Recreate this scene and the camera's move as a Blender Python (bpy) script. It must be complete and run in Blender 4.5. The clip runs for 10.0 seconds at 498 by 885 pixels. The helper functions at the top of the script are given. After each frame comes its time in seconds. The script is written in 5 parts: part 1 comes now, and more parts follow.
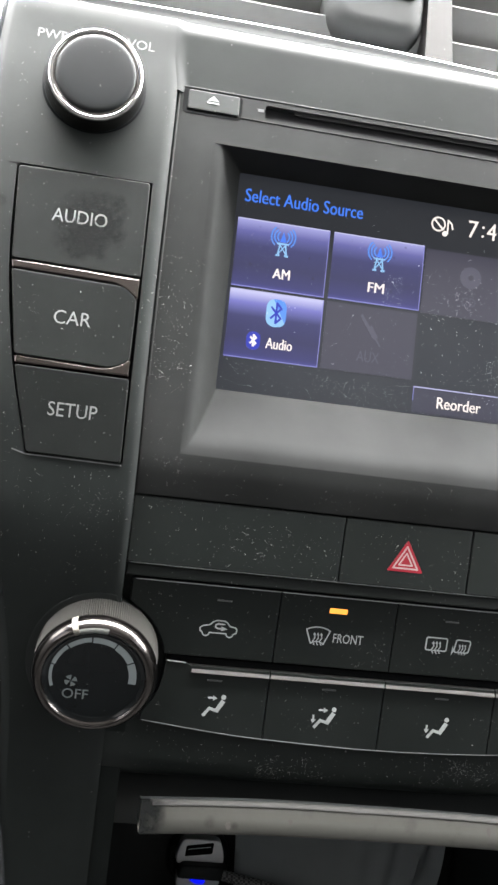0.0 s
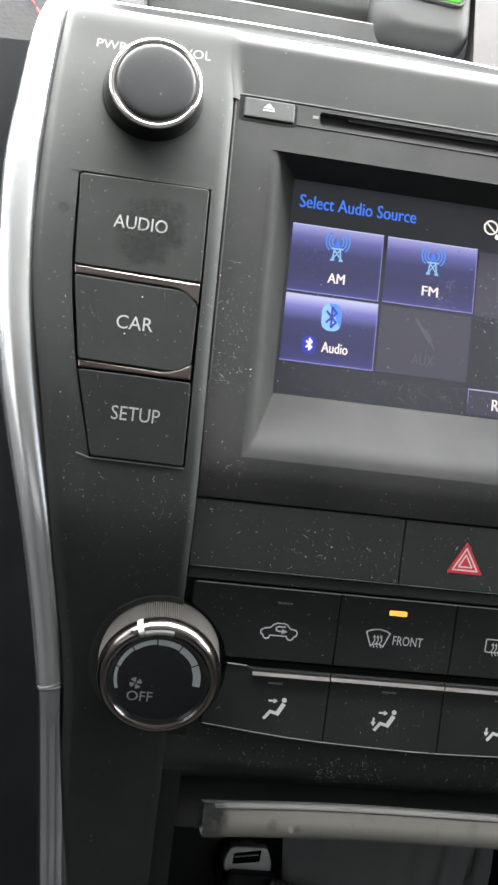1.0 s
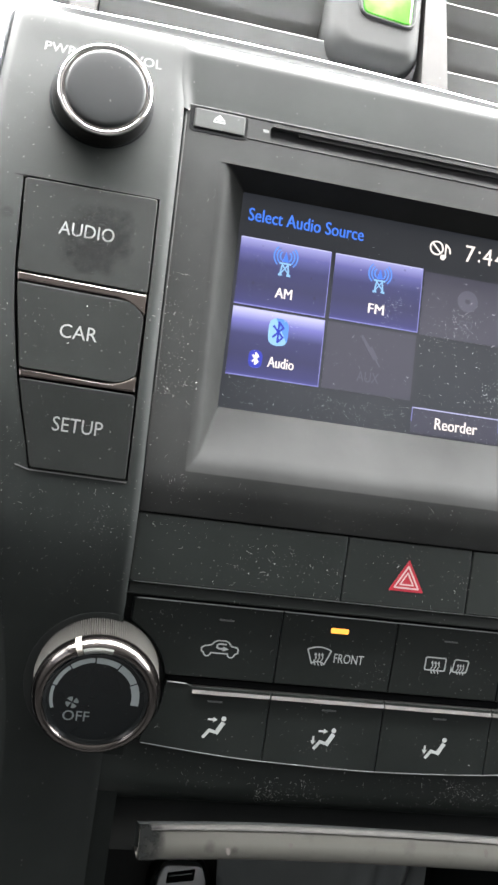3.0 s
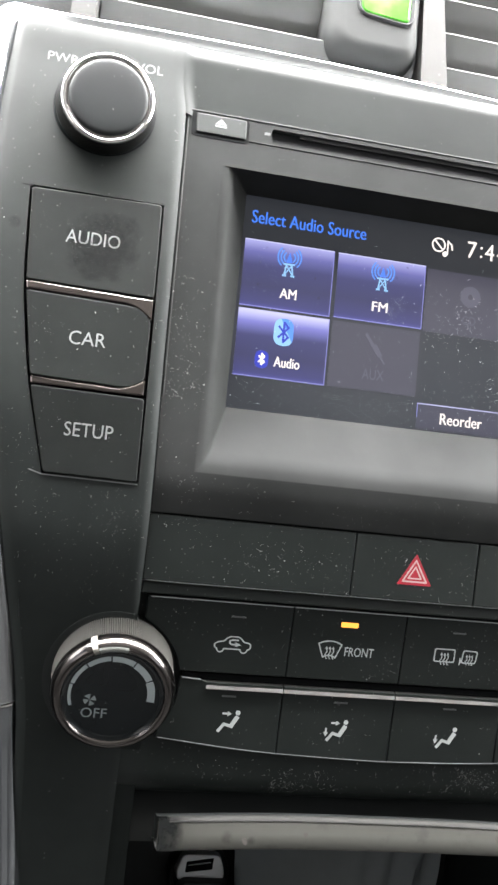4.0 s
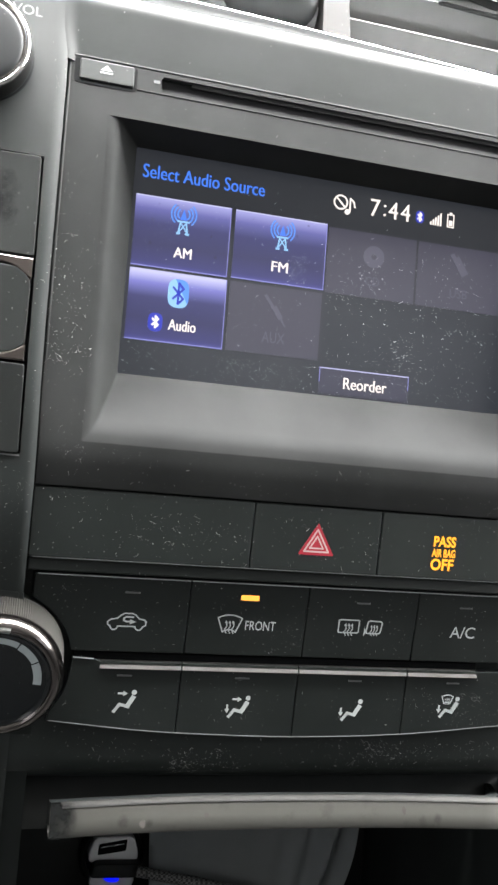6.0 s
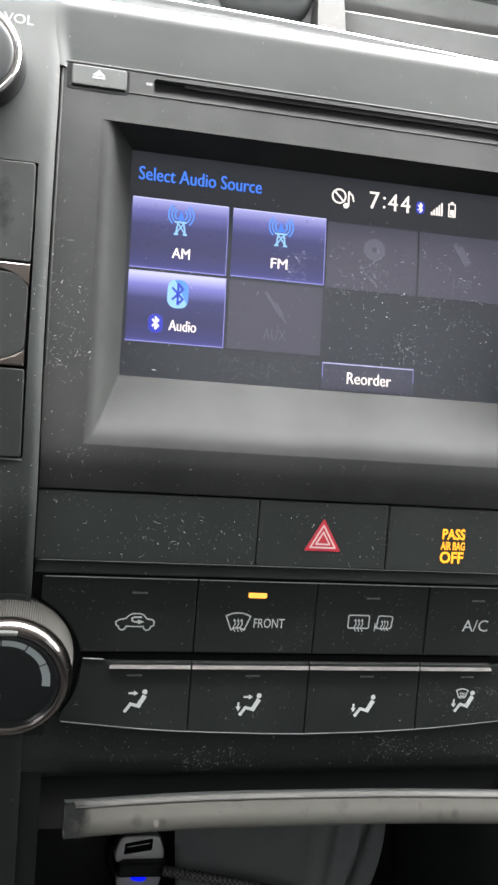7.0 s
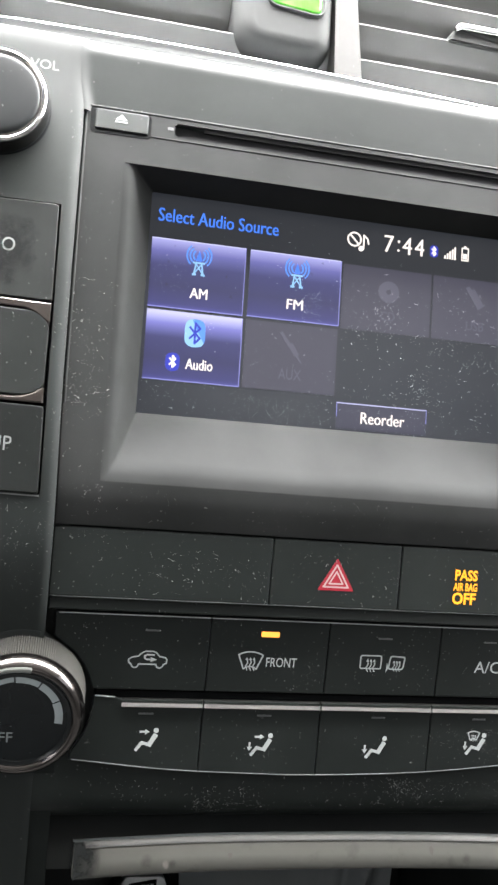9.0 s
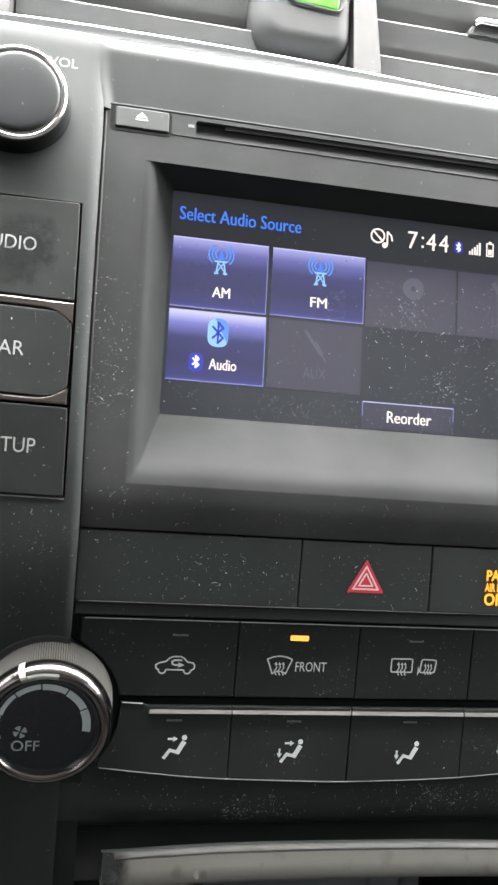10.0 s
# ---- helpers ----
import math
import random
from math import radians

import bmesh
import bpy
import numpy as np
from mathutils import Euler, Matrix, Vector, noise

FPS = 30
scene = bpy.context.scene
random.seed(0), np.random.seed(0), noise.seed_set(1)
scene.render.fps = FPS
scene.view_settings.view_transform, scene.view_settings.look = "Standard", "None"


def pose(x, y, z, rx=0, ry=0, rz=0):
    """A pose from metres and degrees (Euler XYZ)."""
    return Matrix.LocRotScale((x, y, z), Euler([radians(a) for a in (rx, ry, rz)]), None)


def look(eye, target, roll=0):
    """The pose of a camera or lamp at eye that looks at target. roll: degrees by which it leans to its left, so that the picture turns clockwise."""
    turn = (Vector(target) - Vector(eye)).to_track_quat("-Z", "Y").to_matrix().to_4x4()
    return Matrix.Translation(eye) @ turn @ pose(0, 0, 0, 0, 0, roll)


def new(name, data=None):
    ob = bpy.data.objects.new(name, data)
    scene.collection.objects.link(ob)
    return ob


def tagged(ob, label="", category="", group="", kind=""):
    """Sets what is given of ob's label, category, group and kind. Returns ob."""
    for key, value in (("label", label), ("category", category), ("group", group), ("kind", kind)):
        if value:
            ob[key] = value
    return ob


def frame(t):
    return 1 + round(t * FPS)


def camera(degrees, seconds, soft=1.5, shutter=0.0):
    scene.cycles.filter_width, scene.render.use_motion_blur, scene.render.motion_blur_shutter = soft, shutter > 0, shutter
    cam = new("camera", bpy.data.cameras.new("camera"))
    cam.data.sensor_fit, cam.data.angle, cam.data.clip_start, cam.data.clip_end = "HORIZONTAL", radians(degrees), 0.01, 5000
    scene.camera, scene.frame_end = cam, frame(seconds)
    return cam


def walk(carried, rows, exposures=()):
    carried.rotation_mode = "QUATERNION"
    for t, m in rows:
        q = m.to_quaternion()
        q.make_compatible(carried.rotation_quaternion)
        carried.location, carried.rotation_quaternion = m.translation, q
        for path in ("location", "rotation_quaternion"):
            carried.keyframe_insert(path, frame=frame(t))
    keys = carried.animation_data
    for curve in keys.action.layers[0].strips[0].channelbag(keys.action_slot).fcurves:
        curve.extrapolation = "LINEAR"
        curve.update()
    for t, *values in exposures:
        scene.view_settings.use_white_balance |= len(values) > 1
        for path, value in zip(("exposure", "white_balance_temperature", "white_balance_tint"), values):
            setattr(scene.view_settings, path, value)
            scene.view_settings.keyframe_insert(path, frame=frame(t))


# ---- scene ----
# The dashboard's face leans back by 25 degrees; all its parts are given in
# millimetres on that face: x along it, y into it, z up along it, from the
# upper corner of the first tile on the display.
DASH = pose(0.0, 0.0, 0.86, -25, 0, 0)
cam = camera(32.0, 10.0, soft=2.6)
PATH = [
    (0, (-0.0268, -0.2899, -0.096), (0.239, 1.6876, 0.0406), 6.29),
    (0.5, (-0.0325, -0.2877, -0.0971), (0.2733, 1.6831, 0.0532), 4.82),
    (1, (-0.0419, -0.2892, -0.1011), (0.1943, 1.6899, 0.0633), 5.96),
    (1.5, (-0.0423, -0.2874, -0.0988), (0.2256, 1.6859, 0.087), 6.04),
    (2, (-0.0428, -0.2879, -0.1002), (0.2353, 1.6817, 0.1082), 6.57),
    (2.5, (-0.0466, -0.2833, -0.1007), (0.2791, 1.6804, 0.094), 6.95),
    (3, (-0.044, -0.2857, -0.0992), (0.3316, 1.6685, 0.1013), 6.67),
    (3.2, (-0.0479, -0.2872, -0.0955), (0.3511, 1.6655, 0.0714), 6.68),
    (4.3, (-0.0392, -0.2924, -0.0953), (0.2885, 1.6723, 0.085), 4.74),
    (4.5, (-0.0291, -0.293, -0.0939), (0.2968, 1.6715, 0.0925), 3.94),
    (5, (-0.0283, -0.2856, -0.0955), (0.4064, 1.6584, 0.083), 3.43),
    (5.5, (-0.0241, -0.2812, -0.0967), (0.4599, 1.6526, 0.0656), 3.62),
    (5.7, (-0.0285, -0.2812, -0.097), (0.4735, 1.649, 0.0528), 4.22),
    (6.8, (-0.0167, -0.2824, -0.0927), (0.4009, 1.6716, -0.0058), 3.41),
    (7, (-0.0162, -0.2839, -0.0961), (0.3924, 1.6703, 0.0238), 2.81),
    (7.5, (-0.0195, -0.2813, -0.0978), (0.4136, 1.6677, 0.0203), 2.79),
    (8, (-0.0206, -0.2801, -0.0993), (0.4088, 1.6692, 0.0268), 3.28),
    (8.5, (-0.0232, -0.2823, -0.097), (0.3872, 1.6685, 0.0651), 3.67),
    (9, (-0.0216, -0.285, -0.0942), (0.3824, 1.6644, 0.0979), 3.59),
    (9.5, (-0.0202, -0.2847, -0.0923), (0.3675, 1.6655, 0.1224), 3.05),
    (10, (-0.0268, -0.2787, -0.0965), (0.3631, 1.6717, 0.1131), 2.93),
]
STOPS = 1.45
walk(cam, [(t, DASH @ look(eye, target, roll)) for t, eye, target, roll in PATH], [(t, STOPS + d) for t, d in ((0, 0.02), (1.5, 0.02), (2, 0.1), (2.5, 0.2), (3, 0.25), (4.5, 0.2), (5, 0.15), (5.7, 0.15), (7, 0.31), (9.5, 0.29), (10, 0.18))])

# ---- light: an overcast day through the car's windows ----
world = bpy.data.worlds.new("overcast")
scene.world = world
world.use_nodes = True
wn = world.node_tree.nodes
sky = wn.new("ShaderNodeTexSky")
sky.sky_type, sky.sun_disc = "NISHITA", False
sky.sun_elevation, sky.sun_rotation = radians(42), radians(200)
sky.air_density, sky.dust_density = 1.0, 4.0
wn["Background"].inputs["Strength"].default_value = 0.05
world.node_tree.links.new(sky.outputs[0], wn["Background"].inputs["Color"])
sun = new("sun", bpy.data.lights.new("sun", "SUN"))
sun.data.energy, sun.data.angle, sun.data.color = 0.8, radians(15), (1.0, 0.97, 0.92)
sun.matrix_world = look((0, 0, 3), (0.5, -1.2, 0.6))


def window_light(name, at, target, wide, high, watts, colour=(1.0, 0.99, 0.975)):
    """The sky's light in one window opening of the car; also the added rear fill."""
    lamp = new(name, bpy.data.lights.new(name, "AREA"))
    lamp.data.shape, lamp.data.size, lamp.data.size_y = "RECTANGLE", wide, high
    lamp.data.energy, lamp.data.color = watts, colour
    lamp.matrix_world = look(at, target)
    return lamp


window_light("windscreen_light", (0.16, 0.31, 1.175), (0.16, 0.08, 0.73), 1.40, 0.72, 104)
# added fill lamp before the closed rear wall; no opening is built there
window_light("rear_fill_light", (0.06, -1.95, 1.24), (0.06, 0.0, 0.9), 1.1, 0.26, 0.4)
window_light("driver_door_light", (-0.70, -0.62, 1.14), (0.3, -0.45, 1.0), 0.66, 0.36, 0.38)
window_light("passenger_door_light", (0.83, -0.62, 1.14), (-0.2, -0.45, 1.0), 0.66, 0.36, 0.5)
window_light("driver_window_light", (-0.70, 0.12, 1.10), (0.2, -0.05, 0.95), 0.50, 0.30, 2)
window_light("passenger_window_light", (0.83, 0.06, 1.12), (0.0, -0.15, 0.95), 0.60, 0.34, 8)


# ---- materials ----
class Nodes:
    """A short way to write a node material."""

    def __init__(self, name):
        self.mat = bpy.data.materials.new(name)
        self.mat.use_nodes = True
        self.tree = self.mat.node_tree
        self.out = self.tree.nodes["Principled BSDF"]
        self.coord = self.tree.nodes.new("ShaderNodeTexCoord").outputs["Object"]

    def node(self, kind, links=None, **values):
        n = self.tree.nodes.new(kind)
        for key, value in values.items():
            setattr(n, key, value)
        for key, value in (links or {}).items():
            socket = n.inputs[key]
            if isinstance(value, bpy.types.NodeSocket):
                self.tree.links.new(value, socket)
            else:
                socket.default_value = value
        return n

    def noise(self, scale, detail=2.0, rough=0.5, where=None):
        return self.node("ShaderNodeTexNoise", {"Vector": where or self.coord, "Scale": scale, "Detail": detail, "Roughness": rough}).outputs["Fac"]

    def ramp(self, value, low, high, to_low=0.0, to_high=1.0):
        return self.node("ShaderNodeMapRange", {"Value": value, "From Min": low, "From Max": high, "To Min": to_low, "To Max": to_high}).outputs[0]

    def math(self, kind, a, b=0.0):
        return self.node("ShaderNodeMath", {0: a, 1: b}, operation=kind).outputs[0]

    def mix(self, fac, a, b):
        return self.node("ShaderNodeMix", {"Factor": fac, 6: a, 7: b}, data_type="RGBA").outputs[2]

    def put(self, **sockets):
        for key, value in sockets.items():
            socket = self.out.inputs[key.replace("_", " ")]
            if isinstance(value, bpy.types.NodeSocket):
                self.tree.links.new(value, socket)
            else:
                socket.default_value = value
        return self

    def bump(self, height, strength, distance=0.0002):
        self.put(Normal=self.node("ShaderNodeBump", {"Height": height, "Strength": strength, "Distance": distance}).outputs[0])
        return self


def rgb(r, g, b):
    """A colour from 0 to 255 values as seen."""
    return tuple((c / 255 / 12.92 if c <= 10 else ((c / 255 + 0.055) / 1.055) ** 2.4) for c in (r, g, b)) + (1.0,)


def specks(m, cells, share, size):
    """Dust: small uneven specks in some of the cells, in drifts."""
    wobble = m.node("ShaderNodeTexNoise", {"Vector": m.coord, "Scale": cells * 2.2, "Detail": 3.0}).outputs["Color"]
    where = m.node("ShaderNodeVectorMath", {0: wobble, 1: (0.5, 0.5, 0.5)}, operation="SUBTRACT").outputs[0]
    where = m.node("ShaderNodeVectorMath", {0: where, "Scale": 0.7 / cells}, operation="SCALE").outputs[0]
    where = m.node("ShaderNodeVectorMath", {0: where, 1: m.coord}, operation="ADD").outputs[0]
    v = m.node("ShaderNodeTexVoronoi", {"Vector": where, "Scale": cells})
    pick = m.node("ShaderNodeSeparateColor", {0: v.outputs["Color"]}).outputs[0]
    drift = m.ramp(m.noise(38, 3.0, 0.6), 0.42, 0.68, 0.15, 1.6)
    chosen = m.math("LESS_THAN", pick, m.math("MULTIPLY", drift, share))
    dot = m.ramp(v.outputs["Distance"], size * 0.5, size, 1.0, 0.0)
    return m.math("MULTIPLY", dot, chosen)


def plastic(name, base, rough, dust=0.10, grain=0.25, spec=0.5, film=0.012):
    """Satin moulded plastic with fine grain, wiped patches and dust."""
    m = Nodes(name)
    wiped = m.noise(22, 4.0, 0.6)
    tone = m.mix(m.ramp(wiped, 0.35, 0.7), (*[c * 0.88 for c in base], 1), (*[c * 1.1 + film * 0.3 for c in base], 1))
    if dust:
        fine = m.math("MULTIPLY", specks(m, 1300, dust * 1.3, 0.34), 0.32)
        big = m.math("MULTIPLY", specks(m, 520, dust * 0.55, 0.20), 0.5)
        tone = m.mix(m.math("MAXIMUM", fine, big), tone, (0.24, 0.25, 0.245, 1))
    m.put(Base_Color=tone, Roughness=m.ramp(m.noise(60, 4.0, 0.65), 0.3, 0.7, rough - 0.02, rough + 0.035), Specular_IOR_Level=spec)
    if grain:
        m.bump(m.noise(2600, 2.0, 0.6), grain, 0.00006)
    return m.mat


def glass_panel(name, *values, **more):
    """The display's dark glass: dusty, with the faint grey of a lit panel."""
    mat = plastic(name, *values, **more)
    bsdf = mat.node_tree.nodes["Principled BSDF"]
    bsdf.inputs["Emission Color"].default_value, bsdf.inputs["Emission Strength"].default_value = rgb(20, 24, 32), 2.0 ** -STOPS
    return mat


def metal(name, colour, rough, smear=0.06, grime=0.0, share=1.0, dents=0.06):
    m = Nodes(name)
    tone = (*colour, 1)
    if grime:
        tone = m.mix(m.ramp(m.noise(120, 4.0, 0.6), 0.58, 0.72), tone, (*[c * (1 - grime) for c in colour], 1))
    m.put(Base_Color=tone, Metallic=share, Roughness=m.ramp(m.noise(90, 4.0, 0.6), 0.3, 0.7, rough, rough + smear))
    if dents:
        m.bump(m.noise(420, 2.0), dents, 0.0001)
    return m.mat


def plain(name, colour, rough=0.5, spec=0.5):
    m = Nodes(name)
    tone = m.mix(m.ramp(m.noise(300, 3.0), 0.3, 0.7), (*[c * 0.9 for c in colour[:3]], 1), (*colour[:3], 1))
    m.put(Base_Color=tone, Roughness=rough, Specular_IOR_Level=spec)
    return m.mat


GLOW = 2.0 ** -STOPS


def lit(name, colour, strength=1.0):
    """What the display or a lamp shows: it gives off its own light."""
    m = Nodes(name)
    m.put(Base_Color=(0.014, 0.014, 0.016, 1), Roughness=0.3, Emission_Color=colour, Emission_Strength=strength * GLOW)
    return m.mat


def lit_tile(name, top, high):
    """A lit tile of the display: lavender along its top, navy below, and a faint lift at the foot."""
    m = Nodes(name)
    z = m.node("ShaderNodeSeparateXYZ", {0: m.node("ShaderNodeTexCoord").outputs["Generated"]}).outputs[2]
    r = m.node("ShaderNodeValToRGB", {0: z}).color_ramp
    stops = ((0.0, rgb(72, 72, 150)), (0.07, rgb(53, 53, 112)), (0.32, rgb(44, 45, 91)), (0.62, rgb(53, 54, 107)), (0.82, high), (1.0, top))
    while len(r.elements) < len(stops):
        r.elements.new(0.5)
    for e, (at, colour) in zip(r.elements, stops):
        e.position, e.color = at, colour
    ramp_node = next(n for n in m.tree.nodes if n.type == "VALTORGB")
    dirt = m.math("SUBTRACT", 1.0, m.math("MULTIPLY", specks(m, 500, 0.09, 0.3), 0.4))
    m.put(Base_Color=(0.008, 0.008, 0.011, 1), Roughness=0.3, Emission_Color=ramp_node.outputs[0], Emission_Strength=m.math("MULTIPLY", dirt, GLOW))
    return m.mat


PANEL = plastic("satin_grey_plastic", (0.0084, 0.0104, 0.0100), 0.6, dust=0.008, spec=0.165)
FASCIA = plastic("charcoal_plastic", (0.0200, 0.0207, 0.0207), 0.62, dust=0.0, spec=0.02)
BUTTON = plastic("button_plastic", (0.0070, 0.0081, 0.0078), 0.54, dust=0.02, spec=0.12)
CAP = plastic("satin_cap", (0.0105, 0.012, 0.013), 0.5, dust=0.02, grain=0.1, spec=0.22)
LOWER = plastic("dusty_black_plastic", (0.0066, 0.0088, 0.0081), 0.54, dust=0.04, spec=0.2)
BLACK = plastic("black_plastic", (0.0085, 0.0105, 0.0102), 0.55, dust=0.0, spec=0.25)
# near-black: the shade inside gaps and recesses is put into this colour
HOLLOW = plain("painted_hollow_shade", (0.003, 0.0034, 0.0036), 0.8, 0.06)
GLOSS = plastic("glossy_black_cap", (0.006, 0.008, 0.009), 0.18, dust=0.015, grain=0.0, spec=0.28)
SCREEN = glass_panel("touch_screen", (0.0095, 0.0105, 0.0125), 0.3, dust=0.0, grain=0.0, spec=0.5)
CHROME = metal("chrome", (0.80, 0.81, 0.82), 0.07)
SATIN_CHROME = metal("satin_chrome", (0.40, 0.42, 0.44), 0.2, 0.0, 0.0, 1.0, 0.0)
POINTER = plain("pale_pointer", (0.11, 0.104, 0.09), 0.5)
KNURL = plain("ribbed_grey", (0.0145, 0.014, 0.0125), 0.7, 0.2)
SILVER = metal("silver_trim", (0.54, 0.555, 0.57), 0.23, 0.04, 0.0, 0.95, 0.0)
SMOKED_CHROME = metal("smoked_chrome", (0.20, 0.175, 0.165), 0.16)
ALLOY = metal("dull_alloy", (0.057, 0.0565, 0.050), 0.56, 0.12, 0.3, 0.3)
WORN_EDGE = metal("worn_grey_edge", (0.047, 0.046, 0.044), 0.55, 0.1, 0.3, 0.5)
LIP = metal("worn_silver_lip", (0.013, 0.0127, 0.0118), 0.68, 0.1, 0.3, 0.4)
RIM = metal("smoked_rim", (0.095, 0.087, 0.083), 0.15)
RING = metal("bright_ring", (0.62, 0.60, 0.59), 0.10)
PRINT = plain("white_print", (0.43, 0.455, 0.45), 0.6, 0.2)
# two darker copies of the white print, offsetting stronger light higher up
PRINT_KEY = plain("darkened_white_print", (0.165, 0.172, 0.17), 0.6, 0.2)
PRINT_FAINT = plain("top_darkened_white_print", (0.13, 0.135, 0.134), 0.6, 0.2)
PRINT_DIM = plain("grey_print", (0.21, 0.235, 0.24), 0.5, 0.2)
PRINT_SCALE = plain("scale_print", (0.34, 0.38, 0.39), 0.5, 0.2)
PRINT_OFF = plain("unlit_lamp", (0.07, 0.075, 0.075), 0.3)
RED_PRINT = plain("red_print", (0.24, 0.009, 0.02), 0.5, 0.3)


# ---- building ----
MM = 0.001
ORIGIN = {}


def thing(name, at, label, category, group="", kind=""):
    """An empty at a place on the dashboard's face (millimetres)."""
    ob = new(name)
    ob.empty_display_size = 0.01
    ob.matrix_basis = DASH @ Matrix.Translation(Vector(at) * MM)
    ORIGIN[ob] = Vector(at)
    return tagged(ob, label, category, group, kind)


def part(name, bm, material, parent, label="", sharp=18):
    """Links a bmesh (millimetres on the face) as one mesh under a thing or a part."""
    at = ORIGIN[parent]
    for v in bm.verts:
        v.co = (v.co - at) * MM
    bmesh.ops.recalc_face_normals(bm, faces=bm.faces)
    me = bpy.data.meshes.new(name)
    bm.to_mesh(me)
    bm.free()
    me.shade_smooth()
    me.set_sharp_from_angle(angle=radians(sharp))
    me.materials.append(material)
    ob = new(name, me)
    ob.parent = parent
    ORIGIN[ob] = at
    return tagged(ob, label)


def solo(name, bm, material, at, label, category, group="", kind="", sharp=35):
    """A thing that is one mesh."""
    for v in bm.verts:
        v.co = (v.co - Vector(at)) * MM
    bmesh.ops.recalc_face_normals(bm, faces=bm.faces)
    me = bpy.data.meshes.new(name)
    bm.to_mesh(me)
    bm.free()
    me.shade_smooth()
    me.set_sharp_from_angle(angle=radians(sharp))
    me.materials.append(material)
    ob = new(name, me)
    ob.matrix_basis = DASH @ Matrix.Translation(Vector(at) * MM)
    return tagged(ob, label, category, group, kind)


def curve_of(*points):
    """A smooth function through (z, value) points, given from low to high."""
    zs = [p[0] for p in points]
    vs = [p[1] for p in points]
    slopes = []
    for i in range(len(zs)):
        a, b = max(i - 1, 0), min(i + 1, len(zs) - 1)
        slopes.append((vs[b] - vs[a]) / (zs[b] - zs[a]))

    def value(z):
        if z <= zs[0]:
            return vs[0] + slopes[0] * (z - zs[0])
        if z >= zs[-1]:
            return vs[-1] + slopes[-1] * (z - zs[-1])
        i = next(k for k in range(len(zs) - 1) if z <= zs[k + 1])
        h = zs[i + 1] - zs[i]
        s = (z - zs[i]) / h
        return ((2 * s**3 - 3 * s**2 + 1) * vs[i] + (s**3 - 2 * s**2 + s) * h * slopes[i]
                + (-2 * s**3 + 3 * s**2) * vs[i + 1] + (s**3 - s**2) * h * slopes[i + 1])
    return value


# the depth of the face at each height
column_y = curve_of((-330, 15), (-215, 7), (-150, -7.4), (-110, -17), (-88, -19.2), (-65, -20.2), (-30, -18.5), (0, -16), (30, -11.5), (50, -7.8), (59.5, -6.2), (61.2, -5.5), (63.0, -4.1), (64.0, -2.6), (65.5, 1.8))
face_y = curve_of((-98, -14.4), (-90, -16.6), (-84, -17.3), (-76, -17.1), (-50, -16.2), (-30, -15.1), (0, -12.5), (22, -9.9), (40, -7.4))
hazard_y = curve_of((-120, -12.5), (-97, -14.5))
climate_y = curve_of((-150, -4.6), (-122, -9.6))
mode_y = curve_of((-176, -1.0), (-150, -4.6))
column_left = curve_of((-330, -41.5), (-215, -55.3), (-160, -59.0), (-122, -65.6), (-75, -74.5), (-33, -82.5), (0, -84.5), (30, -84.8), (64, -83.5))


def sheet(zs, across, depth, thick=3.0, skip=None):
    """A moulded skin: rows at the heights zs, columns at across(z), front at depth(x, z), its open edges turned back by thick."""
    bm = bmesh.new()
    rows = [[bm.verts.new((x, depth(x, z), z)) for x in across(z)] for z in zs]
    for i in range(len(rows) - 1):
        for j in range(len(rows[i]) - 1):
            if skip and skip(i, j):
                continue
            bm.faces.new((rows[i][j], rows[i][j + 1], rows[i + 1][j + 1], rows[i + 1][j]))
    bmesh.ops.delete(bm, geom=[v for v in bm.verts if not v.link_faces], context="VERTS")
    if thick:
        rim = [e for e in bm.edges if e.is_boundary]
        new_geom = bmesh.ops.extrude_edge_only(bm, edges=rim)["geom"]
        for v in new_geom:
            if isinstance(v, bmesh.types.BMVert):
                v.co.y += thick
    return bm


def steps(a, b, n):
    return [a + (b - a) * i / n for i in range(n + 1)]


def inset_of(poly, d):
    """The outline poly (x, z), anticlockwise, moved inwards by d."""
    out = []
    n = len(poly)
    for i in range(n):
        p, q, r = Vector(poly[i - 1]), Vector(poly[i]), Vector(poly[(i + 1) % n])
        a, b = (q - p).normalized(), (r - q).normalized()
        na, nb = Vector((-a.y, a.x)), Vector((-b.y, b.x))
        k = max(1.0 + na.dot(nb), 0.35)
        out.append(tuple(q + (na + nb) * (d / k)))
    return out


def rounded(poly, radius, n=4):
    """The outline with its corners rounded; radius may be one for each corner."""
    out = []
    m = len(poly)
    for i in range(m):
        r = radius[i] if isinstance(radius, (list, tuple)) else radius
        p, q, s = Vector(poly[i - 1]), Vector(poly[i]), Vector(poly[(i + 1) % m])
        if r <= 0:
            out.append(tuple(q))
            continue
        r = min(r, (p - q).length * 0.49, (s - q).length * 0.49)
        a, b = q + (p - q).normalized() * r, q + (s - q).normalized() * r
        for k in range(n + 1):
            t = k / n
            out.append(tuple(a * (1 - t) ** 2 + q * 2 * t * (1 - t) + b * t ** 2))
    return out


def box(x0, x1, z0, z1):
    return [(x0, z0), (x1, z0), (x1, z1), (x0, z1)]


